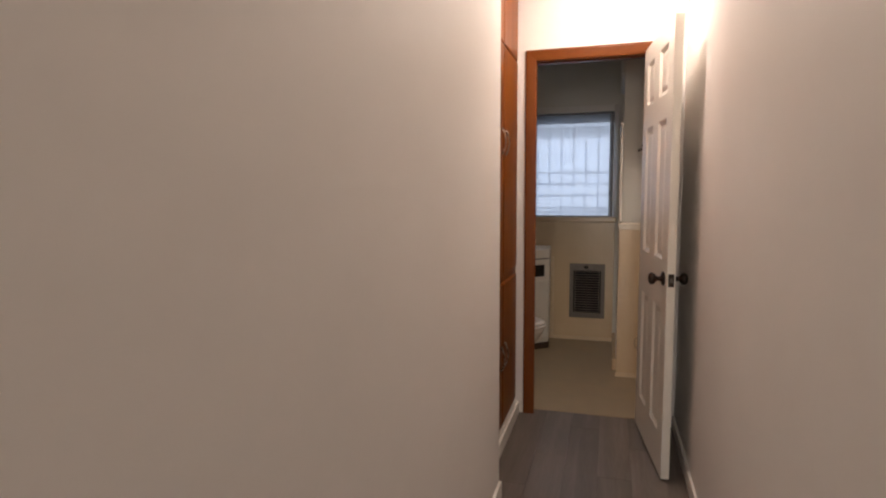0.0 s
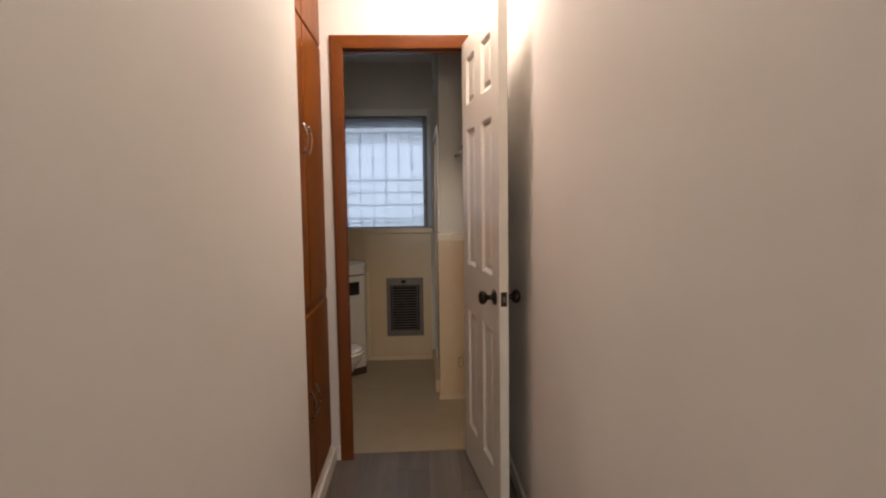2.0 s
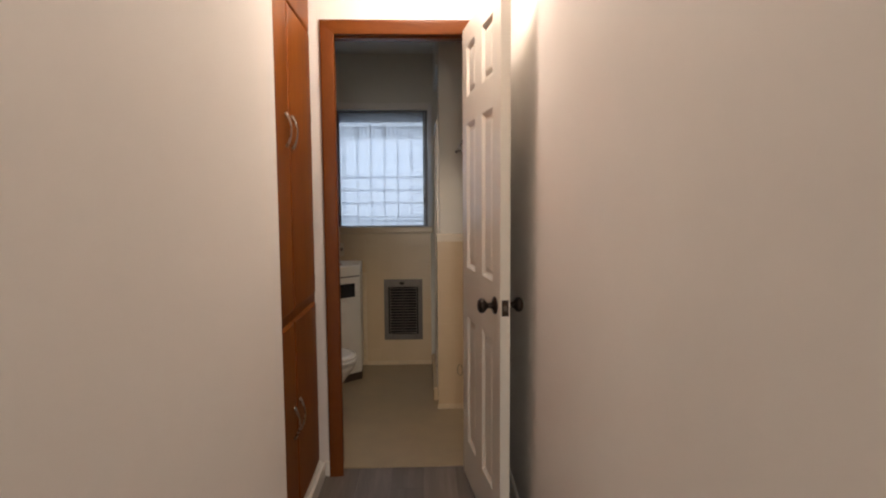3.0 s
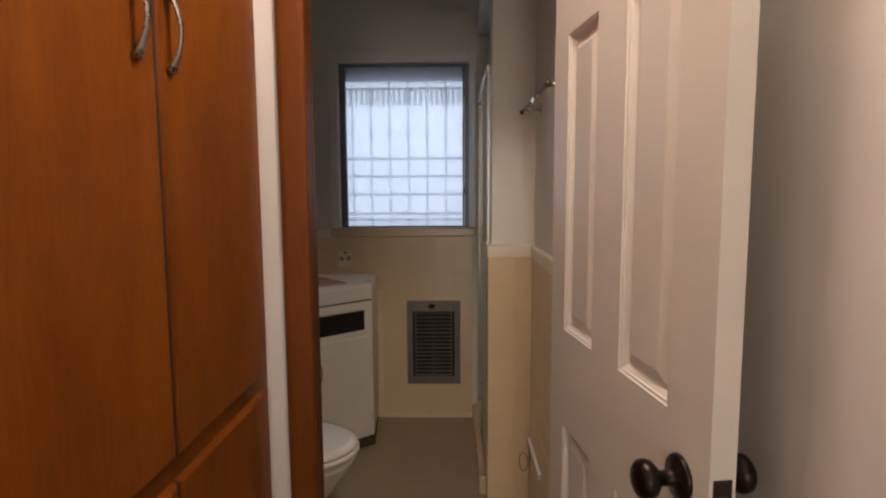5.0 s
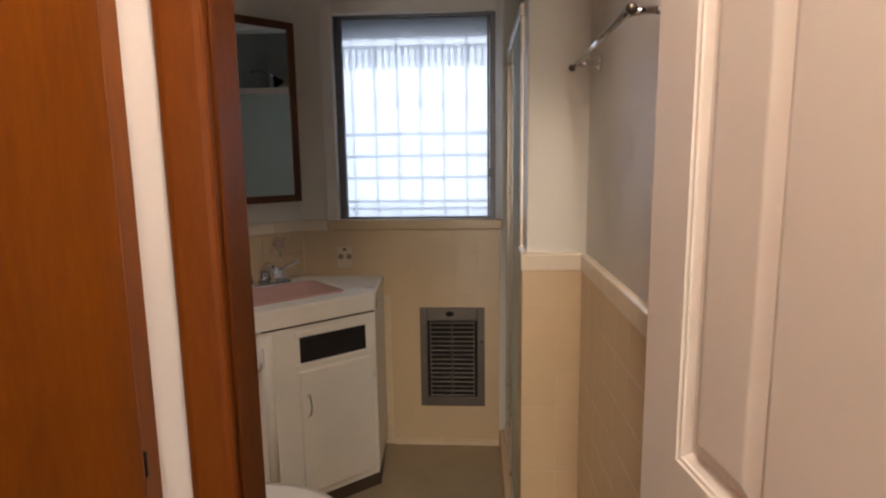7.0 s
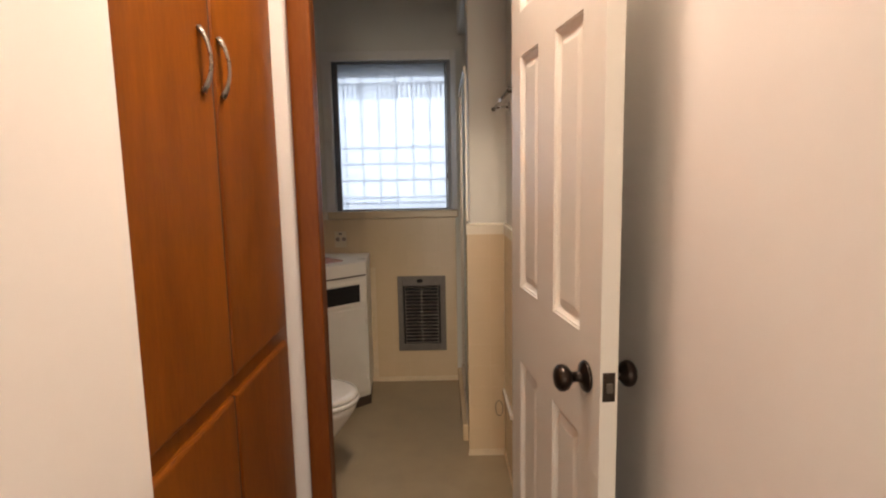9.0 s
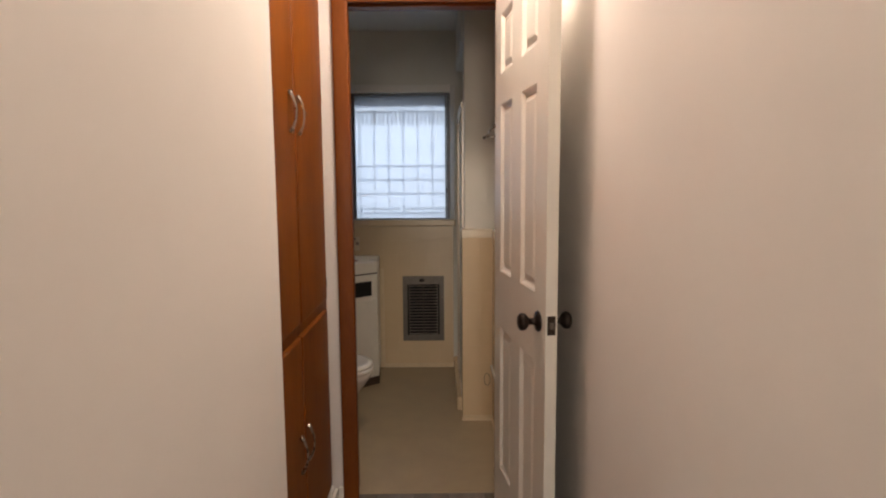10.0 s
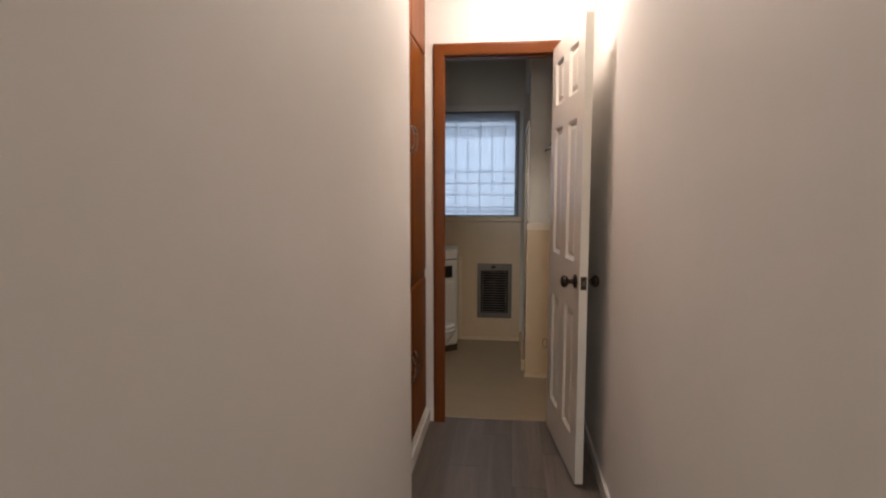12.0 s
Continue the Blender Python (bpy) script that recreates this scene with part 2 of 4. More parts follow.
def tube(points, radii, steps=12, flat=1.0):
    """A tube through points; flat squashes it along the second axis."""
    bm = bmesh.new()
    pts = [Vector(p) for p in points]
    if not hasattr(radii, "__len__"):
        radii = [radii] * len(pts)
    rings = []
    side = None
    for i, p in enumerate(pts):
        way = (pts[min(i + 1, len(pts) - 1)] - pts[max(i - 1, 0)]).normalized()
        if side is None:
            side = way.cross(Vector((0, 0, 1)) if abs(way.z) < 0.9 else Vector((0, 1, 0))).normalized()
        side = (side - way * side.dot(way)).normalized()
        up = way.cross(side)
        rings.append([bm.verts.new(p + (side * math.cos(2 * math.pi * k / steps) + up * flat * math.sin(2 * math.pi * k / steps)) * radii[i]) for k in range(steps)])
    for a, b in zip(rings, rings[1:]):
        for k in range(steps):
            bm.faces.new((a[k], a[(k + 1) % steps], b[(k + 1) % steps], b[k]))
    bm.faces.new(rings[0][::-1])
    bm.faces.new(rings[-1])
    for f in bm.faces:
        f.smooth = len(f.verts) == 4
    bmesh.ops.recalc_face_normals(bm, faces=bm.faces)
    return bm


def loft(rings, cap=True):
    """Skin a list of closed rings of equal length."""
    bm = bmesh.new()
    made = [[bm.verts.new(p) for p in ring] for ring in rings]
    n = len(made[0])
    for a, b in zip(made, made[1:]):
        for i in range(n):
            f = bm.faces.new((a[i], a[(i + 1) % n], b[(i + 1) % n], b[i]))
            f.smooth = True
    if cap:
        bm.faces.new(made[0][::-1])
        bm.faces.new(made[-1])
    bmesh.ops.recalc_face_normals(bm, faces=bm.faces)
    return bm


def moved(bm, m):
    bmesh.ops.transform(bm, matrix=m, verts=bm.verts)
    return bm


def part(name, bm, material, parent=None, label=""):
    """Link bm as one mesh object under parent; its vertices are in parent's own space."""
    data = bpy.data.meshes.new(name)
    bm.to_mesh(data)
    bm.free()
    data.materials.append(material)
    ob = new(name, data)
    if parent is not None:
        ob.parent = parent
    if label:
        ob["label"] = label
    return ob


def thing(name, label, category, m=None, group=""):
    ob = new(name)
    ob.empty_display_size = 0.05
    if m is not None:
        ob.matrix_world = m
    return tagged(ob, label, category, group)


def setting(name, bm, material, label="", category=""):
    return tagged(part(name, bm, material), label, category, kind="structure")


# ---- plan: y runs along the hall, x to its right-hand wall ----
HALL_L, HALL_R = -0.374, 0.422          # hall wall faces
RECESS_END = 1.982                      # where the wall stops before the linen cabinet
CAB_X = -0.453                          # cabinet door face
DOOR_Y0, DOOR_Y1 = 2.963, 3.100         # wall with the bathroom door
JAMB_L, JAMB_R, HEAD = -0.369, 0.262, 2.040
BACK_Y = -2.3
HALL_H, BATH_H = 2.44, 2.415
BATH_L, BATH_R = -1.12, 0.298
STUB_Y0, STUB_Y1, STUB_X = 3.818, 3.945, 0.131
WIN_Y = 4.800
WIN = (-0.641, 0.074, 1.096, 1.992)     # opening in the window wall
SHOWER_R = 0.98

# ---- structure: hall ----
floor_hall = setting("floor_hall", boxes((HALL_L - 0.1, HALL_R + 0.1, BACK_Y - 0.099, 3.04, -0.12, -0.006), (-1.0, HALL_L - 0.1, RECESS_END - 0.1, 3.04, -0.12, -0.006)), DARK_GAP, "underlay of the grey vinyl plank hall floor", "floor")
setting("wall_left", box(HALL_L - 0.105, HALL_L, BACK_Y, RECESS_END, 0, HALL_H, 0.002), HALL_PAINT, "plain off-white painted plaster hall wall", "wall")
setting("wall_right", box(HALL_R, HALL_R + 0.1, BACK_Y, DOOR_Y0, 0, HALL_H), HALL_PAINT, "plain off-white painted plaster hall wall", "wall")
setting("wall_back", boxes((HALL_L - 0.1, HALL_L + 0.04, BACK_Y - 0.1, BACK_Y, 0, HALL_H), (HALL_R - 0.04, HALL_R + 0.1, BACK_Y - 0.1, BACK_Y, 0, HALL_H), (HALL_L + 0.04, HALL_R - 0.04, BACK_Y - 0.1, BACK_Y, 2.03, HALL_H)), HALL_PAINT, "plain off-white wall that closes the hall", "wall")
# plain unseen room added behind the hall; its far window opening holds the fill
setting("wall_room_far", boxes((-1.9, -0.85, -5.1, -5.0, 0, HALL_H), (0.9, 1.9, -5.1, -5.0, 0, HALL_H), (-0.85, 0.9, -5.1, -5.0, 0, 0.68), (-0.85, 0.9, -5.1, -5.0, 2.22, HALL_H)), HALL_PAINT, "plain far wall of an added unseen room behind the hall", "wall")
setting("wall_room_side", boxes((-1.9, -1.8, -5.0, BACK_Y - 0.1, 0, HALL_H), (1.8, 1.9, -5.0, BACK_Y - 0.1, 0, HALL_H)), HALL_PAINT, "plain side walls of an added unseen room behind the hall", "wall")
setting("wall_room_near", boxes((-1.9, HALL_L - 0.1, BACK_Y - 0.1, BACK_Y, 0, HALL_H), (HALL_R + 0.1, 1.9, BACK_Y - 0.1, BACK_Y, 0, HALL_H)), HALL_PAINT, "plain near wall of an added unseen room behind the hall", "wall")
setting("ceiling_room", box(-1.9, 1.9, -5.1, BACK_Y - 0.1, HALL_H, HALL_H + 0.08), CEIL_PAINT, "plain white ceiling of an added unseen room behind", "ceiling")
setting("floor_room", box(-1.9, 1.9, -5.1, BACK_Y - 0.1, -0.12, 0.0), BATH_FLOOR, "plain floor of an added unseen room behind the hall", "floor")
setting("wall_recess_back", box(-1.12, -1.0, RECESS_END - 0.1, DOOR_Y0, 0, HALL_H), HALL_PAINT, "plain wall behind the linen cabinet", "wall")
setting("wall_recess_side", box(-1.0, HALL_L - 0.105, RECESS_END - 0.1, RECESS_END, 0, HALL_H), HALL_PAINT, "plain wall beside the linen cabinet", "wall")
setting("wall_door", boxes((-1.18, JAMB_L - 0.02, DOOR_Y0, DOOR_Y1, 0, HALL_H), (JAMB_R + 0.02, SHOWER_R + 0.1, DOOR_Y0, DOOR_Y1, 0, HALL_H),
        (JAMB_L - 0.02, JAMB_R + 0.02, DOOR_Y0, DOOR_Y1, HEAD + 0.02, HALL_H)), HALL_PAINT, "off-white wall round the bathroom doorway", "wall")
setting("ceiling_hall", box(-1.12, HALL_R + 0.1, BACK_Y - 0.099, DOOR_Y0, HALL_H, HALL_H + 0.08), CEIL_PAINT, "plain white painted hall ceiling", "ceiling")

for n, (x0, x1, y0, y1) in enumerate(((HALL_R - 0.013, HALL_R, BACK_Y, DOOR_Y0 - 0.013), (HALL_L, HALL_L + 0.013, BACK_Y, RECESS_END),
                                      (-0.452, -0.436, RECESS_END, DOOR_Y0 - 0.013), (-0.436, -0.416, DOOR_Y0 - 0.013, DOOR_Y0))):
    setting("baseboard_%d" % (n + 1), box(x0, x1, y0, y1, 0.0, 0.072, 0.003), TRIM_WHITE, "low white painted baseboard along the hall wall", "baseboard")

# door casing, jamb and stop
CASE_IN, CASE_W, CASE_Z = -0.352, 0.064, 2.031
CASE_PROFILE = ((0.0, 0.0), (0.0, 0.008), (0.003, 0.0115), (0.010, 0.0130), (0.030, 0.0150), (0.052, 0.0165), (0.060, 0.0155), (0.064, 0.011), (0.064, 0.0))


def casing_piece(kind):
    """Moulded casing with mitred corners; the profile is (distance from the opening, height off the wall)."""
    low, high = [], []
    for w, d in CASE_PROFILE:
        y = DOOR_Y0 - d
        if kind == "left":
            low.append((CASE_IN - w, y, 0.0)), high.append((CASE_IN - w, y, CASE_Z + w))
        elif kind == "right":
            low.append((0.269 + w, y, 0.0)), high.append((0.269 + w, y, CASE_Z + w))
        else:
            low.append((CASE_IN - w, y, CASE_Z + w)), high.append((0.269 + w, y, CASE_Z + w))
    bm = loft([low, high])
    for f in bm.faces:
        f.smooth = False
    return bm


casing = setting("door_casing", casing_piece("left"), CASING_WOOD, "orange-brown varnished wood casing round the bathroom doorway", "door casing")
part("casing_side", casing_piece("right"), CASING_WOOD, casing)
part("casing_head", casing_piece("head"), CASING_HEAD, casing)
part("casing_back_side", box(-0.440, -0.377, DOOR_Y1, DOOR_Y1 + 0.014, 0, 2.045, 0.004), CASING_WOOD, casing)
part("casing_back_head", box(-0.440, 0.28, DOOR_Y1, DOOR_Y1 + 0.014, 2.045, 2.108, 0.004), CASING_HEAD, casing)
jamb = setting("door_jamb", box(JAMB_L - 0.02, JAMB_L, DOOR_Y0, DOOR_Y1, 0, HEAD, 0.002), JAMB_WOOD, "darker brown wood door jamb with a stop", "door jamb")
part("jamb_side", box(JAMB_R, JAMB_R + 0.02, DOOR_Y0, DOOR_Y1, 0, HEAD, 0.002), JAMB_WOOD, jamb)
part("jamb_head", box(JAMB_L - 0.02, JAMB_R + 0.02, DOOR_Y0, DOOR_Y1, HEAD, HEAD + 0.02, 0.002), CASING_HEAD, jamb)
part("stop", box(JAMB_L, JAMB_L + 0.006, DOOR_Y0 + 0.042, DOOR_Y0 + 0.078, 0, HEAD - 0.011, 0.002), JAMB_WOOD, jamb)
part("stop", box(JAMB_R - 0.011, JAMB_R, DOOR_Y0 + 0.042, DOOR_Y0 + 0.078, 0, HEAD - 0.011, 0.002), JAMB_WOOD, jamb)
part("stop_head", box(JAMB_L, JAMB_R, DOOR_Y0 + 0.042, DOOR_Y0 + 0.078, HEAD - 0.011, HEAD, 0.002), CASING_HEAD, jamb)
strike = part("strike_plate", box(JAMB_L, JAMB_L + 0.0018, DOOR_Y0 + 0.006, DOOR_Y0 + 0.036, 0.895, 0.965, 0.0006), BRONZE, jamb, "dark bronze strike plate")
# dark patch on the plate, painted as the shade in its hole
part("strike_hole_shade", box(JAMB_L + 0.0012, JAMB_L + 0.0024, DOOR_Y0 + 0.014, DOOR_Y0 + 0.028, 0.918, 0.944), DARK_GAP, strike)

# ---- structure: bathroom ----
setting("floor_bathroom", box(BATH_L - 0.1, SHOWER_R + 0.1, 3.04, WIN_Y + 0.1, -0.12, 0.0), BATH_FLOOR, "beige sheet vinyl bathroom floor", "floor")
setting("threshold", box(JAMB_L, JAMB_R, 3.028, 3.046, -0.004, 0.0045, 0.002), BATH_FLOOR, "thin beige threshold strip at the bathroom door", "threshold")
wall_bath_right = setting("wall_bathroom_right", box(BATH_R, SHOWER_R + 0.1, DOOR_Y1, STUB_Y0, 0, BATH_H), BATH_PAINT, "cream painted bathroom wall above a tiled dado", "wall")
wall_stub = setting("wall_shower_end", box(STUB_X, SHOWER_R + 0.1, STUB_Y0, STUB_Y1, 0, BATH_H, 0.006), BATH_PAINT, "cream painted wall end beside the shower", "wall")
wall_window = setting("wall_window", boxes((BATH_L - 0.1, WIN[0], WIN_Y, WIN_Y + 0.13, 0, BATH_H), (WIN[1], SHOWER_R + 0.1, WIN_Y, WIN_Y + 0.13, 0, BATH_H),
        (WIN[0], WIN[1], WIN_Y, WIN_Y + 0.13, 0, WIN[2]), (WIN[0], WIN[1], WIN_Y, WIN_Y + 0.13, WIN[3], BATH_H)), BATH_PAINT, "cream painted bathroom wall round the window", "wall")
setting("wall_bathroom_left", box(BATH_L - 0.1, BATH_L, DOOR_Y1, WIN_Y, 0, BATH_H), BATH_PAINT, "cream painted bathroom side wall", "wall")
DIAG_A, DIAG_B = Vector((-0.82, WIN_Y, 0)), Vector((BATH_L, WIN_Y - 0.30, 0))
wall_diag = setting("wall_corner", prism([(-0.82, WIN_Y), (BATH_L, WIN_Y), (BATH_L, WIN_Y - 0.30)], 0, BATH_H), BATH_PAINT, "slanting corner wall behind the wash basin", "wall")
setting("wall_shower_side", box(SHOWER_R, SHOWER_R + 0.1, STUB_Y1, WIN_Y, 0, BATH_H), BATH_PAINT, "plain shower side wall", "wall")
setting("shower_header", box(0.118, 0.24, STUB_Y1, WIN_Y, 2.128, BATH_H, 0.012), BATH_PAINT, "painted header wall over the shower opening", "wall")
setting("ceiling_bathroom", box(BATH_L - 0.1, SHOWER_R + 0.1, DOOR_Y1, WIN_Y + 0.13, BATH_H, BATH_H + 0.1), CEIL_PAINT, "plain white painted bathroom ceiling", "ceiling")
setting("roof", box(-2.0, 2.0, -5.2, WIN_Y + 0.1, HALL_H + 0.1, HALL_H + 0.16), CEIL_PAINT, "plain slab that closes the house above", "roof")
setting("ground", box(-60, 60, -60, 80, -0.6, -0.5), mottled("pale_gravel", (0.4, 0.38, 0.36), 0.9, 0.15, 2.0, 40, 0.4), "pale ground outside the window", "ground")

# ---- hall: panel door ----
LEAF_W, LEAF_T = 0.655, 0.035


def panel_face(bm, s0, s1, z0, z1, face, sign):
    """Moulded raised panel as nested rectangles; face is the leaf face, sign points outwards."""
    rings = []
    for inset, drop in ((0, 0), (0.002, 0.0022), (0.006, 0.0030), (0.0075, 0.0052), (0.0165, 0.0112), (0.021, 0.012), (0.038, 0.005), (0.041, 0.0045)):
        d = face - sign * drop
        rings.append([bm.verts.new(p) for p in ((s0 + inset, d, z0 + inset), (s1 - inset, d, z0 + inset), (s1 - inset, d, z1 - inset), (s0 + inset, d, z1 - inset))])
    for a, b in zip(rings, rings[1:]):
        for i in range(4):
            bm.faces.new((a[i], a[(i + 1) % 4], b[(i + 1) % 4], b[i]))
    bm.faces.new(rings[-1])


def panel_door():
    """Leaf in its own space: s from the hinge, d through the thickness (0 faces the hall's left), z up."""
    hinge, latch = Vector((0.218, 2.957)), Vector((0.303, 2.307))
    way = (latch - hinge).normalized()
    door = thing("door_1", "white six-panel interior door standing open against the hall wall", "door",
                 Matrix(((way.x, -way.y, 0, hinge.x), (way.y, way.x, 0, hinge.y), (0, 0, 1, 0), (0, 0, 0, 1))))
    door["kind"] = "structure"
    z0, z1 = 0.012, 2.045
    cols = ((0.092, 0.254), (0.378, 0.546))
    rows = ((0.200, 0.780), (0.997, 1.628), (1.740, 1.957))
    bm = bmesh.new()
    spans_s = [0, cols[0][0], cols[0][1], cols[1][0], cols[1][1], LEAF_W]
    spans_z = [z0, rows[0][0], rows[0][1], rows[1][0], rows[1][1], rows[2][0], rows[2][1], z1]
    for d, sign in ((0.0, -1), (LEAF_T, 1)):
        grid = [[bm.verts.new((s, d, z)) for z in spans_z] for s in spans_s]
        for i in range(5):
            for k in range(7):
                if i in (1, 3) and k in (1, 3, 5):
                    continue
                bm.faces.new((grid[i][k], grid[i + 1][k], grid[i + 1][k + 1], grid[i][k + 1]))
        for c in cols:
            for r in rows:
                panel_face(bm, *c, *r, d, sign)
    for s in (0, LEAF_W):
        bm.faces.new([bm.verts.new(p) for p in ((s, 0, z0), (s, LEAF_T, z0), (s, LEAF_T, z1), (s, 0, z1))])
    for z in (z0, z1):
        bm.faces.new([bm.verts.new(p) for p in ((0, 0, z), (LEAF_W, 0, z), (LEAF_W, LEAF_T, z), (0, LEAF_T, z))])
    bmesh.ops.remove_doubles(bm, verts=bm.verts, dist=0.0003)
    bmesh.ops.recalc_face_normals(bm, faces=bm.faces)
    edges = [e for e in bm.edges if len(e.link_faces) == 2 and e.calc_face_angle() > 1.4]
    bmesh.ops.bevel(bm, geom=edges, offset=0.0018, segments=2, profile=0.5, affect="EDGES")
    leaf = part("leaf", bm, DOOR_WHITE, door)
    knob = [(0.0005, 0), (0.031, 0), (0.0325, 0.003), (0.029, 0.008), (0.014, 0.012), (0.0105, 0.018), (0.0105, 0.030), (0.016, 0.035),
            (0.0245, 0.042), (0.0275, 0.050), (0.0260, 0.058), (0.019, 0.064), (0.008, 0.0665), (0.0005, 0.067)]
    for side in (0, 1):
        m = pose(LEAF_W - 0.066, 0 if side == 0 else LEAF_T, 0.915, 90 if side == 0 else -90)
        part("knob", moved(lathe(knob), m), BRONZE, door, "dark bronze round knob on a rosette")
    plate = part("latch_plate", box(LEAF_W - 0.0005, LEAF_W + 0.0015, 0.005, 0.030, 0.887, 0.944, 0.0006), OLD_BRASS, door, "dark bronze latch plate")
    part("latch_bolt", box(LEAF_W + 0.0015, LEAF_W + 0.009, 0.011, 0.023, 0.906, 0.925, 0.002), STEEL, plate)
    for z in (0.22, 1.02, 1.80):
        h = lathe([(0.0005, -0.044), (0.005, -0.043), (0.0065, -0.04), (0.0065, 0.04), (0.005, 0.043), (0.0005, 0.044)], 12)
        part("hinge", moved(h, pose(-0.006, LEAF_T - 0.004, z)), BRONZE, door)
    return door


panel_door()

# ---- hall: linen cabinet ----


def bow_handle(length, rise, width):
    """A flat arched pull along z, rising in +x."""
    pts, rad = [], []
    for i in range(13):
        f = i / 12
        pts.append((rise * math.sin(math.pi * f) ** 0.75 + 0.002, 0, (f - 0.5) * length))
        rad.append(width * (1.0 + 1.1 * abs(2 * f - 1) ** 2.5))
    return tube(pts, rad, 10, 0.55)


TALL_TOP = 2.022


def linen_cabinet():
    cab = thing("linen_cabinet", "tall orange-brown varnished wood linen cabinet built into the hall", "cabinet")
    y0, y1, x1 = RECESS_END, 2.961, CAB_X - 0.014
    # body coloured near-black so that the door gaps look shaded
    part("body", box(-0.98, x1 - 0.02, y0 + 0.002, y1, 0.075, 2.42), DARK_GAP, cab, "cabinet body in near-black, as shade behind the door gaps")
    part("face_frame", boxes((x1 - 0.02, x1, y0 + 0.002, y0 + 0.04, 0.075, 2.42), (x1 - 0.02, x1, y1 - 0.062, y1, 0.075, 2.42),
         (x1 - 0.02, x1, y0 + 0.04, y1 - 0.062, 0.835, 0.89), (x1 - 0.02, x1, y0 + 0.04, y1 - 0.062, TALL_TOP - 0.02, TALL_TOP + 0.03), (x1 - 0.02, x1, y0 + 0.04, y1 - 0.062, 2.38, 2.42), (x1 - 0.02, x1, y0 + 0.04, y1 - 0.062, 0.075, 0.13)), CABINET_WOOD, cab)
    part("plinth", box(x1 - 0.02, x1 + 0.012, y0 + 0.002, y1, 0.0, 0.074), TRIM_WHITE, cab)
    seam = 2.490
    pull_y = {0: seam - 0.062, 1: seam + 0.036}
    for col, (a, b) in enumerate(((y0 + 0.025, seam - 0.0035), (seam + 0.0035, y1 - 0.050))):
        for z0, z1, pull in ((0.105, 0.842, 0.470), (0.882, TALL_TOP, 1.550), (TALL_TOP + 0.003, 2.405, None)):
            bm = box(x1 + 0.0005, CAB_X, a, b, z0, z1)
            rim = [e for e in bm.edges if all(v.co.x > CAB_X - 0.001 for v in e.verts)]
            bmesh.ops.bevel(bm, geom=rim, offset=0.010, segments=4, profile=0.5, affect="EDGES")
            door = part("cabinet_door", bm, CABINET_WOOD, cab)
            if pull is None:
                continue
            for hz in ((0.95, 1.66) if col == 1 and z0 > 0.5 else ()):
                part("hinge", box(CAB_X - 0.010, CAB_X - 0.001, b - 0.002, b + 0.004, hz - 0.018, hz + 0.018, 0.001), BRONZE, door, "small dark hinge")
            part("handle", moved(bow_handle(0.122, 0.020, 0.0055), pose(CAB_X, pull_y[col], pull)), NICKEL, door, "brushed nickel bow handle")
    # dark strips stand in for the shade in the gap between the doors
    for z0, z1 in ((0.107, 0.840), (0.884, TALL_TOP - 0.002), (TALL_TOP + 0.005, 2.403)):
        part("edge_strip", box(x1 - 0.010, CAB_X - 0.0035, seam - 0.0033, seam + 0.0033, z0, z1), SEAM_SHADE, cab, "dark strip painted as the shade between the cabinet doors")
    return cab


linen_cabinet()

# ---- hall: ceiling lights ----


def ceiling_light(x, y, glow):
    light = thing("ceiling_light", "round flush hall ceiling light with a lit glass dome", "ceiling light", pose(x, y, HALL_H))
    part("base", lathe([(0.0005, -0.0005), (0.120, -0.0005), (0.120, -0.014), (0.112, -0.020), (0.0005, -0.020)], 32), TRIM_WHITE, light)
    glass = mat("lit_opal_glass", (0.8, 0.8, 0.78), 0.4)
    bsdf(glass).inputs["Emission Color"].default_value = (*LAMP_COLOUR, 1)
    bsdf(glass).inputs["Emission Strength"].default_value = glow
    arc = [(0.106 * math.cos(radians(a)), -0.0205 - 0.095 * math.sin(radians(a))) for a in range(0, 90, 12)]
    part("dome", lathe(arc + [(0.0005, -0.1155)], 20), glass, light, "lit opal glass dome")
    return light


ceiling_light(*LAMP, LAMP_GLOW)
ceiling_light(*LAMP_NEAR, LAMP_NEAR_GLOW)

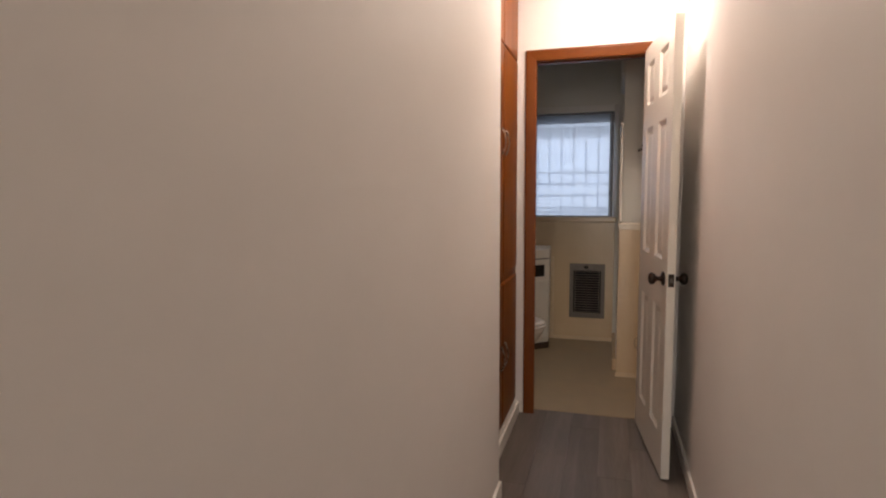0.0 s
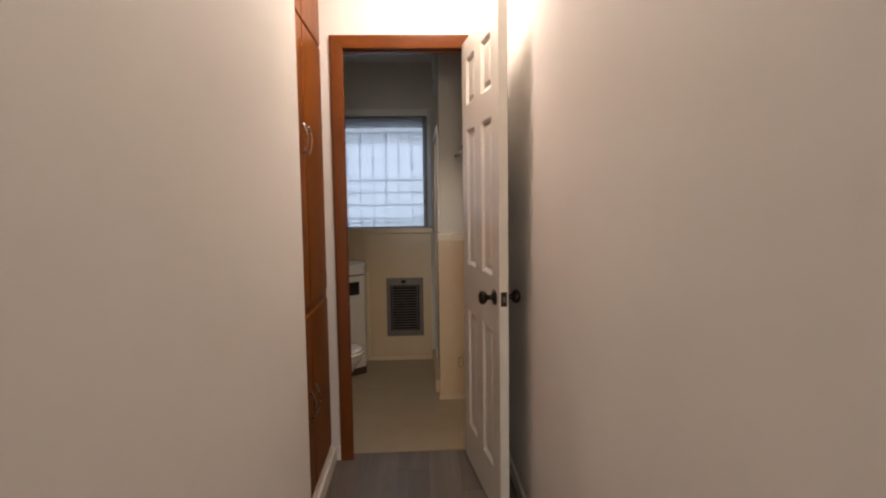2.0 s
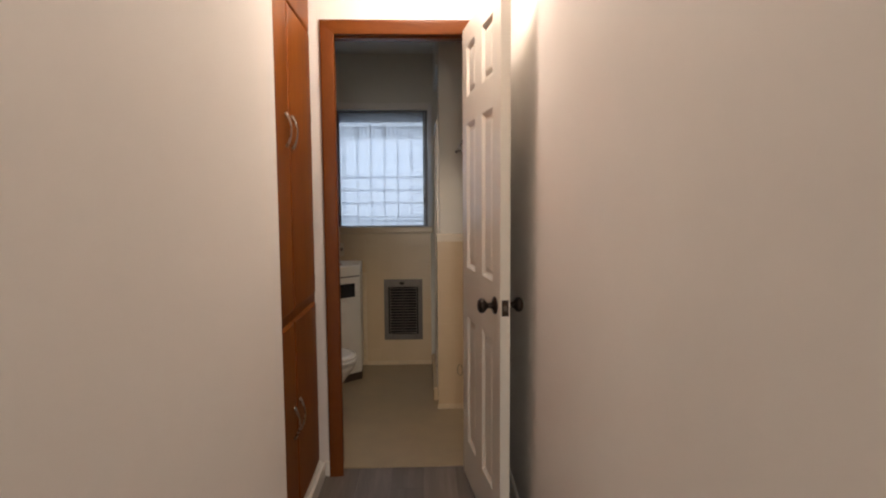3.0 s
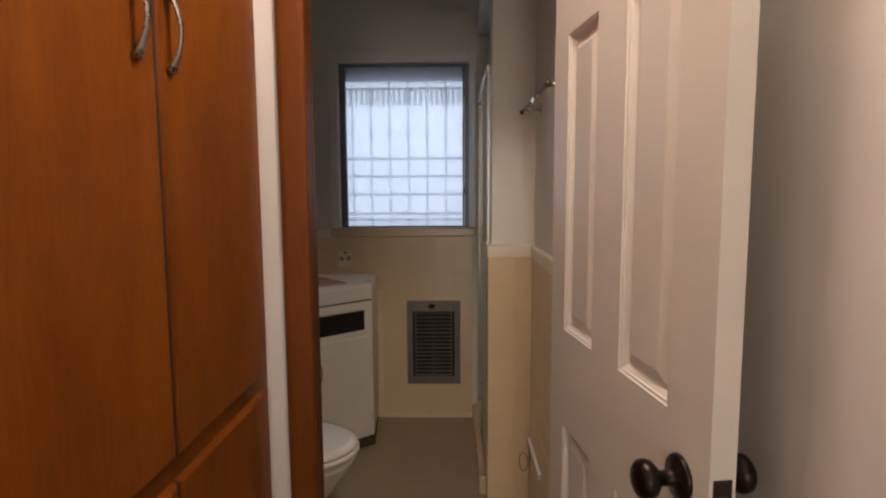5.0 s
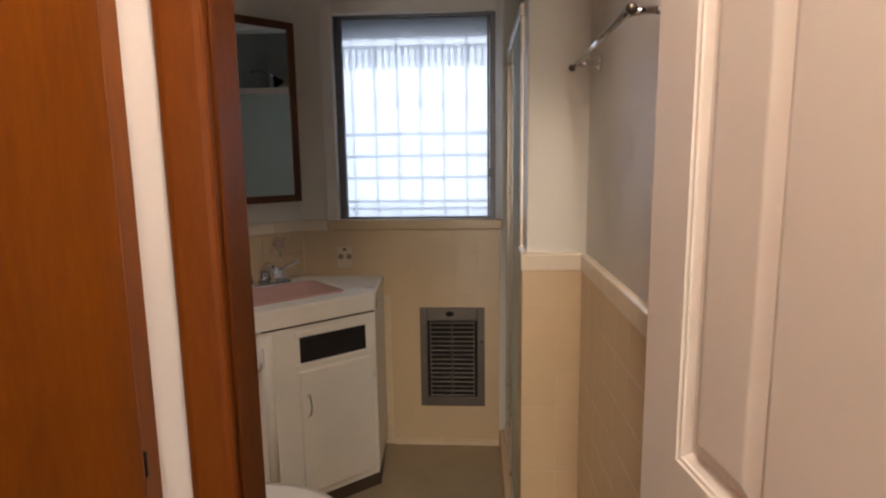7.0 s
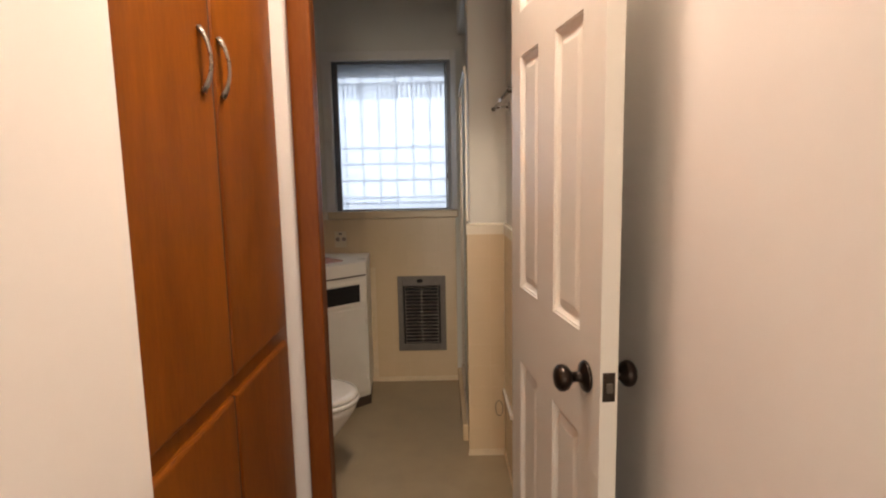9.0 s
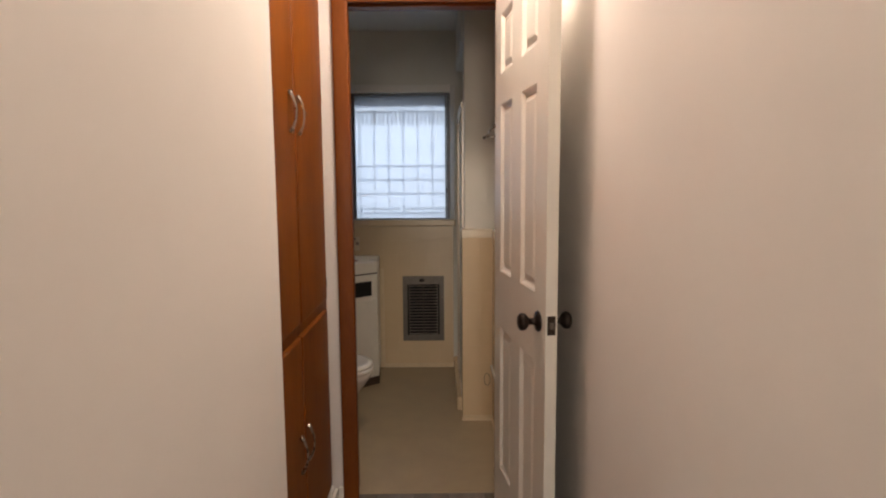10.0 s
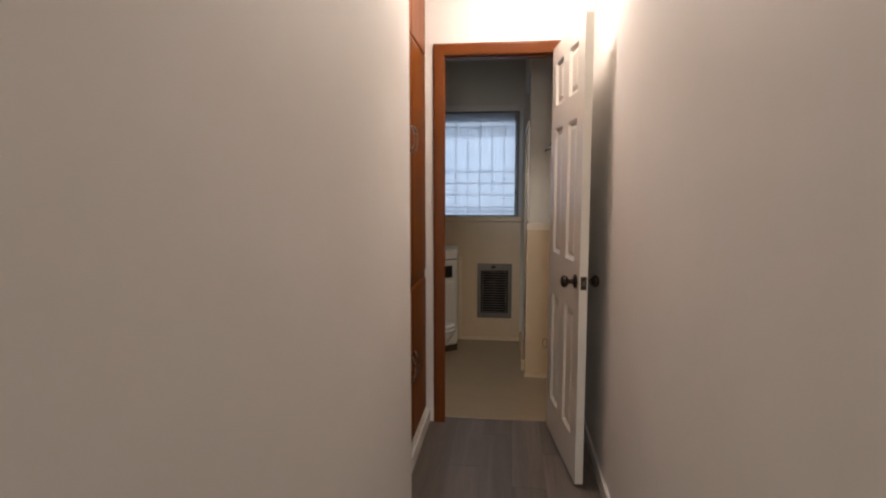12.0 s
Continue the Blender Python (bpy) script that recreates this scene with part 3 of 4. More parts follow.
# ---- bathroom: window ----


def window():
    x0, x1, z0, z1 = WIN
    win = thing("window_1", "bathroom window with obscure glass in a dark aluminium frame", "window")
    win["kind"] = "structure"
    y = WIN_Y
    part("window_trim", box(x0 - 0.055, x0, y - 0.020, y, z0 - 0.002, z1 + 0.052, 0.004), TRIM_WHITE, win, "pale painted window casing")
    part("window_trim", prism([(x1, y), (x1 + 0.002, y - 0.004), (x1 + 0.028, y - 0.040), (x1 + 0.036, y - 0.040), (x1 + 0.036, y)], z0 - 0.002, z1 + 0.052, 0.001), TRIM_WHITE, win)
    part("window_trim", box(x0, x1, y - 0.020, y, z1, z1 + 0.052, 0.004), TRIM_WHITE, win)
    part("window_sill", box(x0 - 0.055, x1 + 0.034, y - 0.0125, y + 0.05, 1.0468, z0 - 0.003, 0.006), TILE, win, "cream tiled sill")
    fy0, fy1 = y + 0.012, y + 0.045
    part("window_frame", boxes((x0 + 0.001, x0 + 0.034, fy0, fy1, z0, z1), (x1 - 0.024, x1 - 0.001, fy0, fy1, z0, z1),
         (x0 + 0.034, x1 - 0.024, fy0, fy1, z1 - 0.014, z1), (x0 + 0.034, x1 - 0.024, fy0, fy1, z0, z0 + 0.008), bevel=0.002), ALU_DARK, win)
    part("sash_edge", box(x1 - 0.036, x1 - 0.028, fy0 + 0.004, fy1 - 0.004, z0 + 0.009, z1 - 0.015, 0.001), ALU_DARK, win)
    part("latch", box(x1 - 0.030, x1 - 0.012, fy0 - 0.012, fy0, 1.285, 1.32, 0.003), ALU_DARK, win)
    pane = part("pane", box(x0 + 0.034, x1 - 0.025, fy1 - 0.016, fy1 - 0.012, z0 + 0.008, z1 - 0.014), FROSTED, win, "obscure glass pane")
    pane.visible_shadow = False
    return win


window()


def security_grille():
    """Iron grille just outside the pane."""
    x0, x1, z0, z1 = WIN
    y = WIN_Y + 0.112
    grille = thing("window_grille", "grey painted iron security grille outside the bathroom window", "grille")
    for i in range(7):
        x = -0.588 + 0.1065 * i
        if x > x1 - 0.02:
            break
        upright = part("upright", tube([(x, y, z0 + 0.001), (x, y, z1 - 0.001)], 0.0045, 8), GRILLE_PAINT, grille)
        part("collar", moved(lathe([(0.005, -0.036), (0.008, -0.03), (0.009, 0.0), (0.008, 0.03), (0.005, 0.036)], 10), pose(x, y, 1.628)), GRILLE_PAINT, upright)
    for z in (1.135, 1.170, 1.280, 1.382, 1.482):
        part("crossbar", box(x0, x1, y - 0.011, y - 0.006, z - 0.006, z + 0.006), GRILLE_PAINT, grille)
    part("top_plate", box(x0, x1, y - 0.012, y + 0.012, 1.912, z1, 0.002), GRILLE_DARK, grille, "dark plate over the grille")
    for k in range(23):
        x = x0 + 0.018 + 0.0305 * k
        part("picket", box(x - 0.006, x + 0.006, y - 0.003, y + 0.003, 1.782, 1.868, 0.001), GRILLE_PAINT, grille)
    part("crossbar", box(x0, x1, y - 0.005, y + 0.005, 1.868, 1.880, 0.001), GRILLE_PAINT, grille)
    return grille


security_grille()

# ---- bathroom: wall heater ----


def wall_heater():
    x0, x1, z0, z1, y = -0.279, 0.023, 0.202, 0.683, 4.7880
    heater = thing("wall_heater", "steel louvred wall heater grille set in the tiled wall", "wall heater")
    part("frame", boxes((x0, x0 + 0.034, y - 0.010, y, z0, z1), (x1 - 0.034, x1, y - 0.010, y, z0, z1), (x0 + 0.034, x1 - 0.034, y - 0.010, y, z1 - 0.062, z1),
         (x0 + 0.034, x1 - 0.034, y - 0.010, y, z0, z0 + 0.045), bevel=0.002), STEEL, heater)
    # near-black sheet stands for the shade behind the slats
    part("backing", box(x0 + 0.034, x1 - 0.034, y - 0.0035, y - 0.0005, z0 + 0.045, z1 - 0.062), DARK_GAP, heater)
    n = 17
    for i in range(n):
        z = z0 + 0.055 + (z1 - 0.062 - z0 - 0.066) * i / (n - 1)
        bm = box(x0 + 0.050, x1 - 0.050, -0.0065, 0.0065, -0.0012, 0.0012, 0.0005)
        part("slat", moved(moved(bm, pose(0, 0, 0, -38)), pose(0, y - 0.011, z)), SLAT, heater)
    for x in (x0 + 0.050, x1 - 0.050):
        part("slat_rail", box(x - 0.003, x + 0.003, y - 0.009, y - 0.004, z0 + 0.045, z1 - 0.062), STEEL, heater)
    part("centre_bar", box((x0 + x1) / 2 - 0.003, (x0 + x1) / 2 + 0.003, y - 0.0185, y - 0.016, z0 + 0.045, z1 - 0.062), STEEL, heater)
    part("badge", moved(lathe([(0.0005, 0), (0.012, 0), (0.0115, 0.003), (0.0005, 0.004)], 20), pose((x0 + x1) / 2 - 0.01, y - 0.010, z1 - 0.03, 90) @ Matrix.Diagonal((1.7, 1, 1, 1))), DARK_GAP, heater, "dark oval badge")
    part("knob", moved(lathe([(0.0005, 0), (0.007, 0), (0.006, 0.008), (0.0005, 0.009)], 14), pose(x1 - 0.014, y - 0.010, 0.52, 90)), STEEL, heater)
    return heater


wall_heater()

# ---- bathroom: corner vanity, top, basin, tap ----
VA, VB = Vector((-0.424, 4.436)), Vector((-0.782, 4.122))     # front corners of the vanity
VU = (VB - VA).normalized()
VN = Vector((-VU.y, VU.x))                                    # towards the corner
if VN.y < 0:
    VN = -VN
VM = Matrix(((VU.x, VN.x, 0, VA.x), (VU.y, VN.y, 0, VA.y), (0, 0, 1, 0), (0, 0, 0, 1)))   # u along the front, v inwards


def vanity():
    van = thing("vanity_cabinet", "white painted corner vanity cabinet with a brown toe kick", "vanity cabinet")
    w = (VB - VA).length
    outline = [(VA.x, VA.y), (VB.x, VB.y), (-1.05, 4.122), (-1.11, 4.17), (-1.11, 4.47), (-0.82, 4.77), (VA.x - 0.022, 4.785)]
    part("body", prism(outline, 0.055, 0.765, 0.004), VANITY_WHITE, van)
    kick = [(VA.x + 0.002, VA.y + 0.006), (VB.x + 0.005, VB.y + 0.012), (-1.04, 4.145), (-1.10, 4.19), (-1.10, 4.46), (-0.82, 4.76), (VA.x - 0.030, 4.78)]
    part("toe_kick", prism(kick, 0.0, 0.055), KICK, van)
    part("slot_frame", moved(boxes((0.020, 0.345, -0.006, -0.0004, 0.717, 0.735), (0.020, 0.345, -0.006, -0.0004, 0.594, 0.608), bevel=0.002), VM), VANITY_WHITE, van)
    # no opening is cut: a near-black panel is the slot's painted shade
    part("slot_shade", moved(box(0.050, 0.328, -0.0045, 0.001, 0.614, 0.711), VM), DARK_GAP, van, "dark panel painted as the shade in the slot below the top")
    # brown strip paints the shade below the worktop's overhang
    part("shadow_gap", moved(box(0.004, w - 0.006, -0.003, 0.001, 0.757, 0.7645), VM), KICK, van, "dark strip painted as the shade under the worktop")
    door = part("door", moved(box(0.028, 0.338, -0.017, -0.0004, 0.09, 0.583, 0.005), VM), VANITY_WHITE, van)
    part("handle", moved(bow_handle(0.085, 0.022, 0.004), VM @ pose(0.310, -0.017, 0.448, 0, 0, -90)), CHROME, door, "small chrome bow handle")
    for z in (0.17, 0.50):
        part("hinge", moved(lathe([(0.0005, -0.014), (0.003, -0.014), (0.003, 0.014), (0.0005, 0.014)], 10), VM @ pose(0.020, -0.012, z)), VANITY_WHITE, door)
    post = moved(lathe([(0.022, 0.056), (0.022, 0.74)], 20), VM @ pose(w - 0.024, 0.008, 0))
    part("corner_post", post, VANITY_WHITE, van)
    return van


vanity()


def vanity_top():
    outline = [(VA.x + 0.004, VA.y + 0.006), (VA.x - 0.001, VA.y - 0.010), (VB.x - 0.004, VB.y - 0.026), (-1.05, VB.y - 0.026), (-1.114, 4.15), (-1.114, 4.465), (-0.82, 4.765), (VA.x - 0.022, 4.786)]
    # worktop with a hole for the basin, as a border skin between the two outlines
    hole = [tuple((VM @ Vector((u, v, 0)))[:2]) for u, v in ((0.115, 0.085), (0.46, 0.085), (0.48, 0.105), (0.48, 0.315), (0.46, 0.335), (0.125, 0.360), (0.105, 0.340), (0.095, 0.105))]
    bm = bmesh.new()
    rings = {}
    for key, pts, z in (("ot", outline, 0.838), ("ob", outline, 0.766), ("ht", hole, 0.838), ("hb", hole, 0.766)):
        rings[key] = [bm.verts.new((x, y, z)) for x, y in pts]
    for a, b in (("ot", "ob"), ("ht", "hb")):
        for i in range(8):
            bm.faces.new((rings[a][i], rings[a][(i + 1) % 8], rings[b][(i + 1) % 8], rings[b][i]))
    for o, h in (("ot", "ht"), ("ob", "hb")):
        edges = []
        for r in (rings[o], rings[h]):
            edges += [bm.edges.get((r[i], r[(i + 1) % 8])) for i in range(8)]
        bmesh.ops.triangle_fill(bm, use_beauty=True, edges=edges)
    bmesh.ops.recalc_face_normals(bm, faces=bm.faces)
    rim = [e for e in bm.edges if e.verts[0] in rings["ot"] and e.verts[1] in rings["ot"] and len(e.link_faces) == 2]
    bmesh.ops.bevel(bm, geom=rim, offset=0.006, segments=3, profile=0.5, affect="EDGES")
    top = tagged(part("worktop", bm, LAMINATE), "white laminate corner worktop with a deep front edge", "worktop")
    # basin: nested rounded outlines
    c = Vector((sum(p[0] for p in hole) / 8, sum(p[1] for p in hole) / 8))

    def ring(f, z):
        return [(c.x + (x - c.x) * f, c.y + (y - c.y) * f, z) for x, y in hole]
    bowl = loft([ring(1.05, 0.8385), ring(1.05, 0.843), ring(1.0, 0.846), ring(0.965, 0.842), ring(0.93, 0.79), ring(0.88, 0.715), ring(0.78, 0.702), ring(0.06, 0.697)], cap=False)
    basin = tagged(part("wash_basin", bowl, PINK), "pink porcelain wash basin set in the worktop", "wash basin")
    drain = VM @ Vector((0.29, 0.21, 0.699))
    part("drain", moved(lathe([(0.0005, 0), (0.02, 0), (0.018, 0.003), (0.0005, 0.002)], 18), Matrix.Translation(drain)), CHROME, basin)
    # tap with two blade handles
    m = VM @ pose(0.300, 0.400, 0.8385) @ Matrix.Diagonal((1.4, 1.4, 1.45, 1))
    tap = thing("tap", "chrome two-handle basin tap", "tap", m)
    part("deck_plate", box(-0.078, 0.078, -0.022, 0.022, 0, 0.014, 0.006), CHROME, tap)
    part("spout", tube([(0, 0, 0.013), (0, -0.005, 0.045), (0, -0.03, 0.062), (0, -0.08, 0.060), (0, -0.105, 0.047)], [0.019, 0.016, 0.014, 0.012, 0.010], 14), CHROME, tap)
    for s in (-1, 1):
        handle = part("handle", moved(lathe([(0.017, 0.0135), (0.016, 0.03), (0.013, 0.042), (0.0005, 0.046)], 16), pose(s * 0.052, 0, 0)), CHROME, tap)
        part("blade", tube([(s * 0.048, 0, 0.044), (s * 0.075, -0.012, 0.054), (s * 0.105, -0.022, 0.070)], [0.007, 0.0075, 0.0095], 10, 0.6), CHROME, handle)
    return top


vanity_top()


def paper_holder_left():
    """Chrome hook on the vanity's near side, empty."""
    holder = thing("toilet_paper_holder", "empty white porcelain toilet paper holder with a chrome hook", "paper holder", pose(-0.826, 4.1222, 0.662))
    part("body", box(-0.052, 0.062, -0.034, 0, -0.030, 0.046, 0.012), PORCELAIN, holder, "white porcelain body")
    part("arm", tube([(0.040, -0.033, -0.014), (0.045, -0.055, -0.022), (0.060, -0.062, -0.02), (0.068, -0.062, -0.004), (0.068, -0.060, 0.010)], 0.0042, 10), CHROME, holder)
    return holder


paper_holder_left()

# ---- bathroom: mirror cabinet ----


def mirror_cabinet():
    way = (DIAG_B - DIAG_A).normalized()
    out = Vector((-way.y, way.x, 0))
    if out.y > 0:
        out = -out
    m = Matrix(((way.x, out.x, 0, DIAG_A.x), (way.y, out.y, 0, DIAG_A.y), (0, 0, 1, 0), (0, 0, 0, 1)))
    cab = thing("mirror_cabinet", "dark brown wood-framed mirror cabinet on the slanting corner wall", "mirror", m)
    s0, s1, z0, z1, d = 0.048, 0.418, 1.189, 1.940, 0.104
    part("box", box(s0 + 0.004, s1 - 0.004, 0.0005, d - 0.014, z0 + 0.004, z1 - 0.004), KICK, cab)
    f = 0.030
    dark = wood("dark_mirror_wood", (0.05, 0.018, 0.008), (0.085, 0.03, 0.013), (0.12, 0.045, 0.02))
    for a, b, c, e in ((s0, s0 + f, z0, z1), (s1 - f, s1, z0, z1), (s0 + f, s1 - f, z0, z0 + f), (s0 + f, s1 - f, z1 - f, z1)):
        part("frame_rail", box(a, b, d - 0.016, d, c, e, 0.003), dark, cab)
    part("mirror", box(s0 + f, s1 - f, d - 0.013, d - 0.008, z0 + f, z1 - f), MIRROR, cab, "plain mirror glass")
    return cab


mirror_cabinet()

# ---- bathroom: outlet, towel bar, toilet, shower ----


def outlet():
    plate = thing("power_outlet", "ivory wall outlet with two dark sockets", "power outlet", pose(-0.622, 4.7880, 0.930))
    part("plate", box(-0.036, 0.036, -0.005, 0, -0.056, 0.042, 0.002), PLASTIC, plate)
    for x in (-0.019, 0.019):
        part("socket", moved(lathe([(0.0005, 0), (0.013, 0), (0.0125, 0.002), (0.0005, 0.0025)], 18), pose(x, -0.005, -0.006, 90)), SOCKET, plate)
    part("switch", box(-0.009, 0.009, -0.010, -0.005, 0.022, 0.034, 0.002), STEEL, plate)
    return plate


outlet()


def towel_bar():
    y0, y1, x, z = 3.16, 3.722, 0.235, 1.582
    bar = thing("towel_bar", "thin chrome towel bar on the bathroom side wall", "towel bar")
    part("bar", tube([(x, y0, z), (x, y1, z)], 0.0065, 14), CHROME, bar)
    for y in (y0 + 0.03, y1 - 0.035):
        post = part("bracket", tube([(BATH_R - 0.002, y, z + 0.004), (x + 0.03, y, z + 0.004), (x, y, z)], [0.007, 0.006, 0.008], 12), CHROME, bar)
        part("rosette", moved(lathe([(0.0005, 0), (0.019, 0), (0.016, 0.006), (0.0005, 0.008)], 18), pose(BATH_R - 0.0005, y, z + 0.004, 0, -90)), CHROME, post)
    for y in (y0, y1):
        ball = bmesh.new()
        bmesh.ops.create_uvsphere(ball, u_segments=14, v_segments=8, radius=0.0095)
        for f in ball.faces:
            f.smooth = True
        part("end_cap", moved(ball, pose(x, y, z)), STEEL, bar)
    return bar


towel_bar()


def oval(cx, cy, rx, ry, z, n=28, blunt=1.0):
    return [(cx + rx * math.copysign(abs(math.cos(2 * math.pi * i / n)) ** blunt, math.cos(2 * math.pi * i / n)), cy + ry * math.sin(2 * math.pi * i / n), z) for i in range(n)]


def toilet():
    """Faces +x with its tank against the left wall."""
    t = thing("toilet", "white porcelain toilet with its lid down", "toilet", pose(-1.098, 3.55, 0))
    part("bowl", loft([oval(0.36, 0, 0.20, 0.11, 0.0), oval(0.36, 0, 0.19, 0.10, 0.05), oval(0.38, 0, 0.17, 0.09, 0.14), oval(0.44, 0, 0.22, 0.13, 0.25),
                       oval(0.485, 0, 0.245, 0.175, 0.35), oval(0.49, 0, 0.25, 0.182, 0.385)]), PORCELAIN, t)
    part("seat", loft([oval(0.495, 0, 0.250, 0.183, 0.386), oval(0.495, 0, 0.254, 0.187, 0.392), oval(0.495, 0, 0.254, 0.187, 0.402), oval(0.495, 0, 0.249, 0.182, 0.407)]), PORCELAIN, t)
    part("lid", loft([oval(0.490, 0, 0.250, 0.183, 0.4085), oval(0.490, 0, 0.254, 0.187, 0.414), oval(0.490, 0, 0.252, 0.185, 0.424), oval(0.490, 0, 0.225, 0.160, 0.430)]), PORCELAIN, t)
    tank = part("tank", box(0.008, 0.205, -0.23, 0.23, 0.36, 0.71, 0.02), PORCELAIN, t)
    part("tank_lid", box(0.002, 0.215, -0.24, 0.24, 0.7105, 0.745, 0.012), PORCELAIN, t)
    part("lever", tube([(0.206, -0.17, 0.66), (0.222, -0.17, 0.66), (0.226, -0.12, 0.652), (0.226, -0.09, 0.648)], 0.006, 10), CHROME, tank, "chrome flush lever")
    part("neck", box(0.15, 0.30, -0.10, 0.10, 0.30, 0.385, 0.02), PORCELAIN, t)
    return t


toilet()


def shower_enclosure():
    y0, y1, x = STUB_Y1 + 0.001, WIN_Y - 0.013, 0.136
    sh = thing("shower_enclosure", "frosted glass shower screen in a thin satin metal frame", "shower")
    part("curb", box(0.092, 0.24, y0, y1, 0.0, 0.085, 0.008), TILE, sh)
    part("bottom_track", box(x - 0.018, x + 0.018, y0, y1, 0.0855, 0.11, 0.003), SATIN_RAIL, sh)
    part("header_rail", box(x - 0.018, x + 0.018, y0, y1, 1.765, 1.80, 0.003), SATIN_RAIL, sh)
    for a in (y0, y1 - 0.022):
        part("jamb_rail", box(x - 0.014, x + 0.014, a, a + 0.022, 0.1105, 1.7645, 0.003), SATIN_RAIL, sh)
    mid = (y0 + y1) / 2
    for a, b, dx in ((y0 + 0.024, mid + 0.02, -0.008), (mid - 0.02, y1 - 0.024, 0.008)):
        panel = part("glass_panel", box(x + dx - 0.003, x + dx + 0.003, a, b, 0.112, 1.763), SHOWER_GLASS, sh, "frosted pale green glass")
        part("panel_rail", box(x + dx - 0.006, x + dx + 0.006, b - 0.02 if dx < 0 else a, b if dx < 0 else a + 0.02, 0.1125, 1.7625, 0.002), SATIN_RAIL, panel)
    part("tray", box(0.241, SHOWER_R - 0.001, y0, y1, 0.0, 0.05, 0.004), PORCELAIN, sh)
    head = thing("wall_shower", "dark shower head on a bent wall arm", "shower head", pose(0.62, STUB_Y1, 1.93))
    part("arm", tube([(0, 0.001, 0.04), (0, 0.06, 0.05), (0, 0.13, 0.03), (0, 0.17, -0.01)], 0.009, 12), CHROME, head)
    part("head", moved(lathe([(0.012, 0.03), (0.016, 0.01), (0.036, -0.02), (0.038, -0.028), (0.0005, -0.03)], 20), pose(0, 0.18, -0.02, 35)), BRONZE, head)
    return sh


shower_enclosure()


def wall_rail():
    rail = thing("wall_rail", "short white rail with a wire ring low on the tiled wall", "rail", pose(0.2865, 3.655, 0.318))
    part("rail", box(-0.012, 0, -0.155, 0.145, -0.010, 0.010, 0.004), PORCELAIN, rail)
    ring = [(-0.038 + 0.016 * math.cos(2 * math.pi * i / 20), 0.04 + 0.012 * math.sin(2 * math.pi * i / 20), -0.040 + 0.030 * math.sin(2 * math.pi * i / 20)) for i in range(21)]
    part("ring", tube(ring, 0.0017, 8), STEEL, rail, "thin dark wire ring")
    return rail


wall_rail()

def flower_motif():
    way = (DIAG_B - DIAG_A).normalized()
    out = Vector((way.y, -way.x, 0))
    if out.y > 0:
        out = -out
    o = DIAG_A + way * 0.125 + out * 0.0078 + Vector((0, 0, 0.995))
    motif = thing("flower_motif", "faded pink flower motif on a corner tile", "tile motif", Matrix(((way.x, out.x, 0, o.x), (way.y, out.y, 0, o.y), (0, 0, 1, o.z), (0, 0, 0, 1))))
    pink, leaf = mat("faded_pink_glaze", (0.52, 0.36, 0.29), 0.3), mat("faded_green_glaze", (0.42, 0.38, 0.26), 0.3)
    for i in range(5):
        a = 2 * math.pi * i / 5
        petal = lathe([(0.0005, 0), (0.0155, 0), (0.0145, 0.0006), (0.0005, 0.0007)], 12)
        part("petal", moved(petal, pose(0.019 * math.cos(a), 0, 0.019 * math.sin(a) + 0.006, -90)), pink, motif)
    for a in (140, 215, 265, 325):
        blade = tube([(0.02 * math.cos(radians(a)), 0.0004, 0.02 * math.sin(radians(a))), (0.062 * math.cos(radians(a)), 0.0004, 0.062 * math.sin(radians(a)))], [0.010, 0.002], 8, 0.06)
        part("leaf", blade, leaf, motif)
    return motif


flower_motif()

# ---- outside: added white board wall that reflects daylight into the window ----
reflector = boxes(*[(-8, 8, 8.0 - 0.012 * (k % 2), 8.3, -0.5 + 0.2 * k, -0.5 + 0.2 * k + 0.195) for k in range(24)])
setting("backdrop", reflector, mottled("white_reflector_boards", (0.82, 0.845, 0.87), 0.6, 0.05, 1.0), "white board wall added across the yard to brighten the window", "backdrop")

# ---- pieces: floor planks, wall tiles ----
PIECES = {}


def piece_mesh(key, w, h, t, material, chamfer):
    """A low tile or plank, face towards +z, corner at the origin."""
    if key not in PIECES:
        bm = bmesh.new()
        rings = [[bm.verts.new(p) for p in ((i, i, z), (w - i, i, z), (w - i, h - i, z), (i, h - i, z))] for i, z in ((0, 0), (0, t - chamfer), (chamfer, t))]
        for a, b in zip(rings, rings[1:]):
            for k in range(4):
                bm.faces.new((a[k], a[(k + 1) % 4], b[(k + 1) % 4], b[k]))
        bm.faces.new(rings[-1])
        data = bpy.data.meshes.new(key[0])
        bm.to_mesh(data)
        bm.free()
        data.materials.append(material)
        PIECES[key] = data
    return PIECES[key]


def lay(name, parent, m, w, h, t, material, chamfer):
    ob = new(name, piece_mesh((name, round(w, 3), round(h, 3)), w, h, t, material, chamfer))
    ob.parent = parent
    ob.matrix_world = m
    return ob


PITCH, JOINT, ROW_TOP = 0.1015, 0.0010, 1.045
ROWS_Z = [ROW_TOP - PITCH * k for k in range(1, 11)]


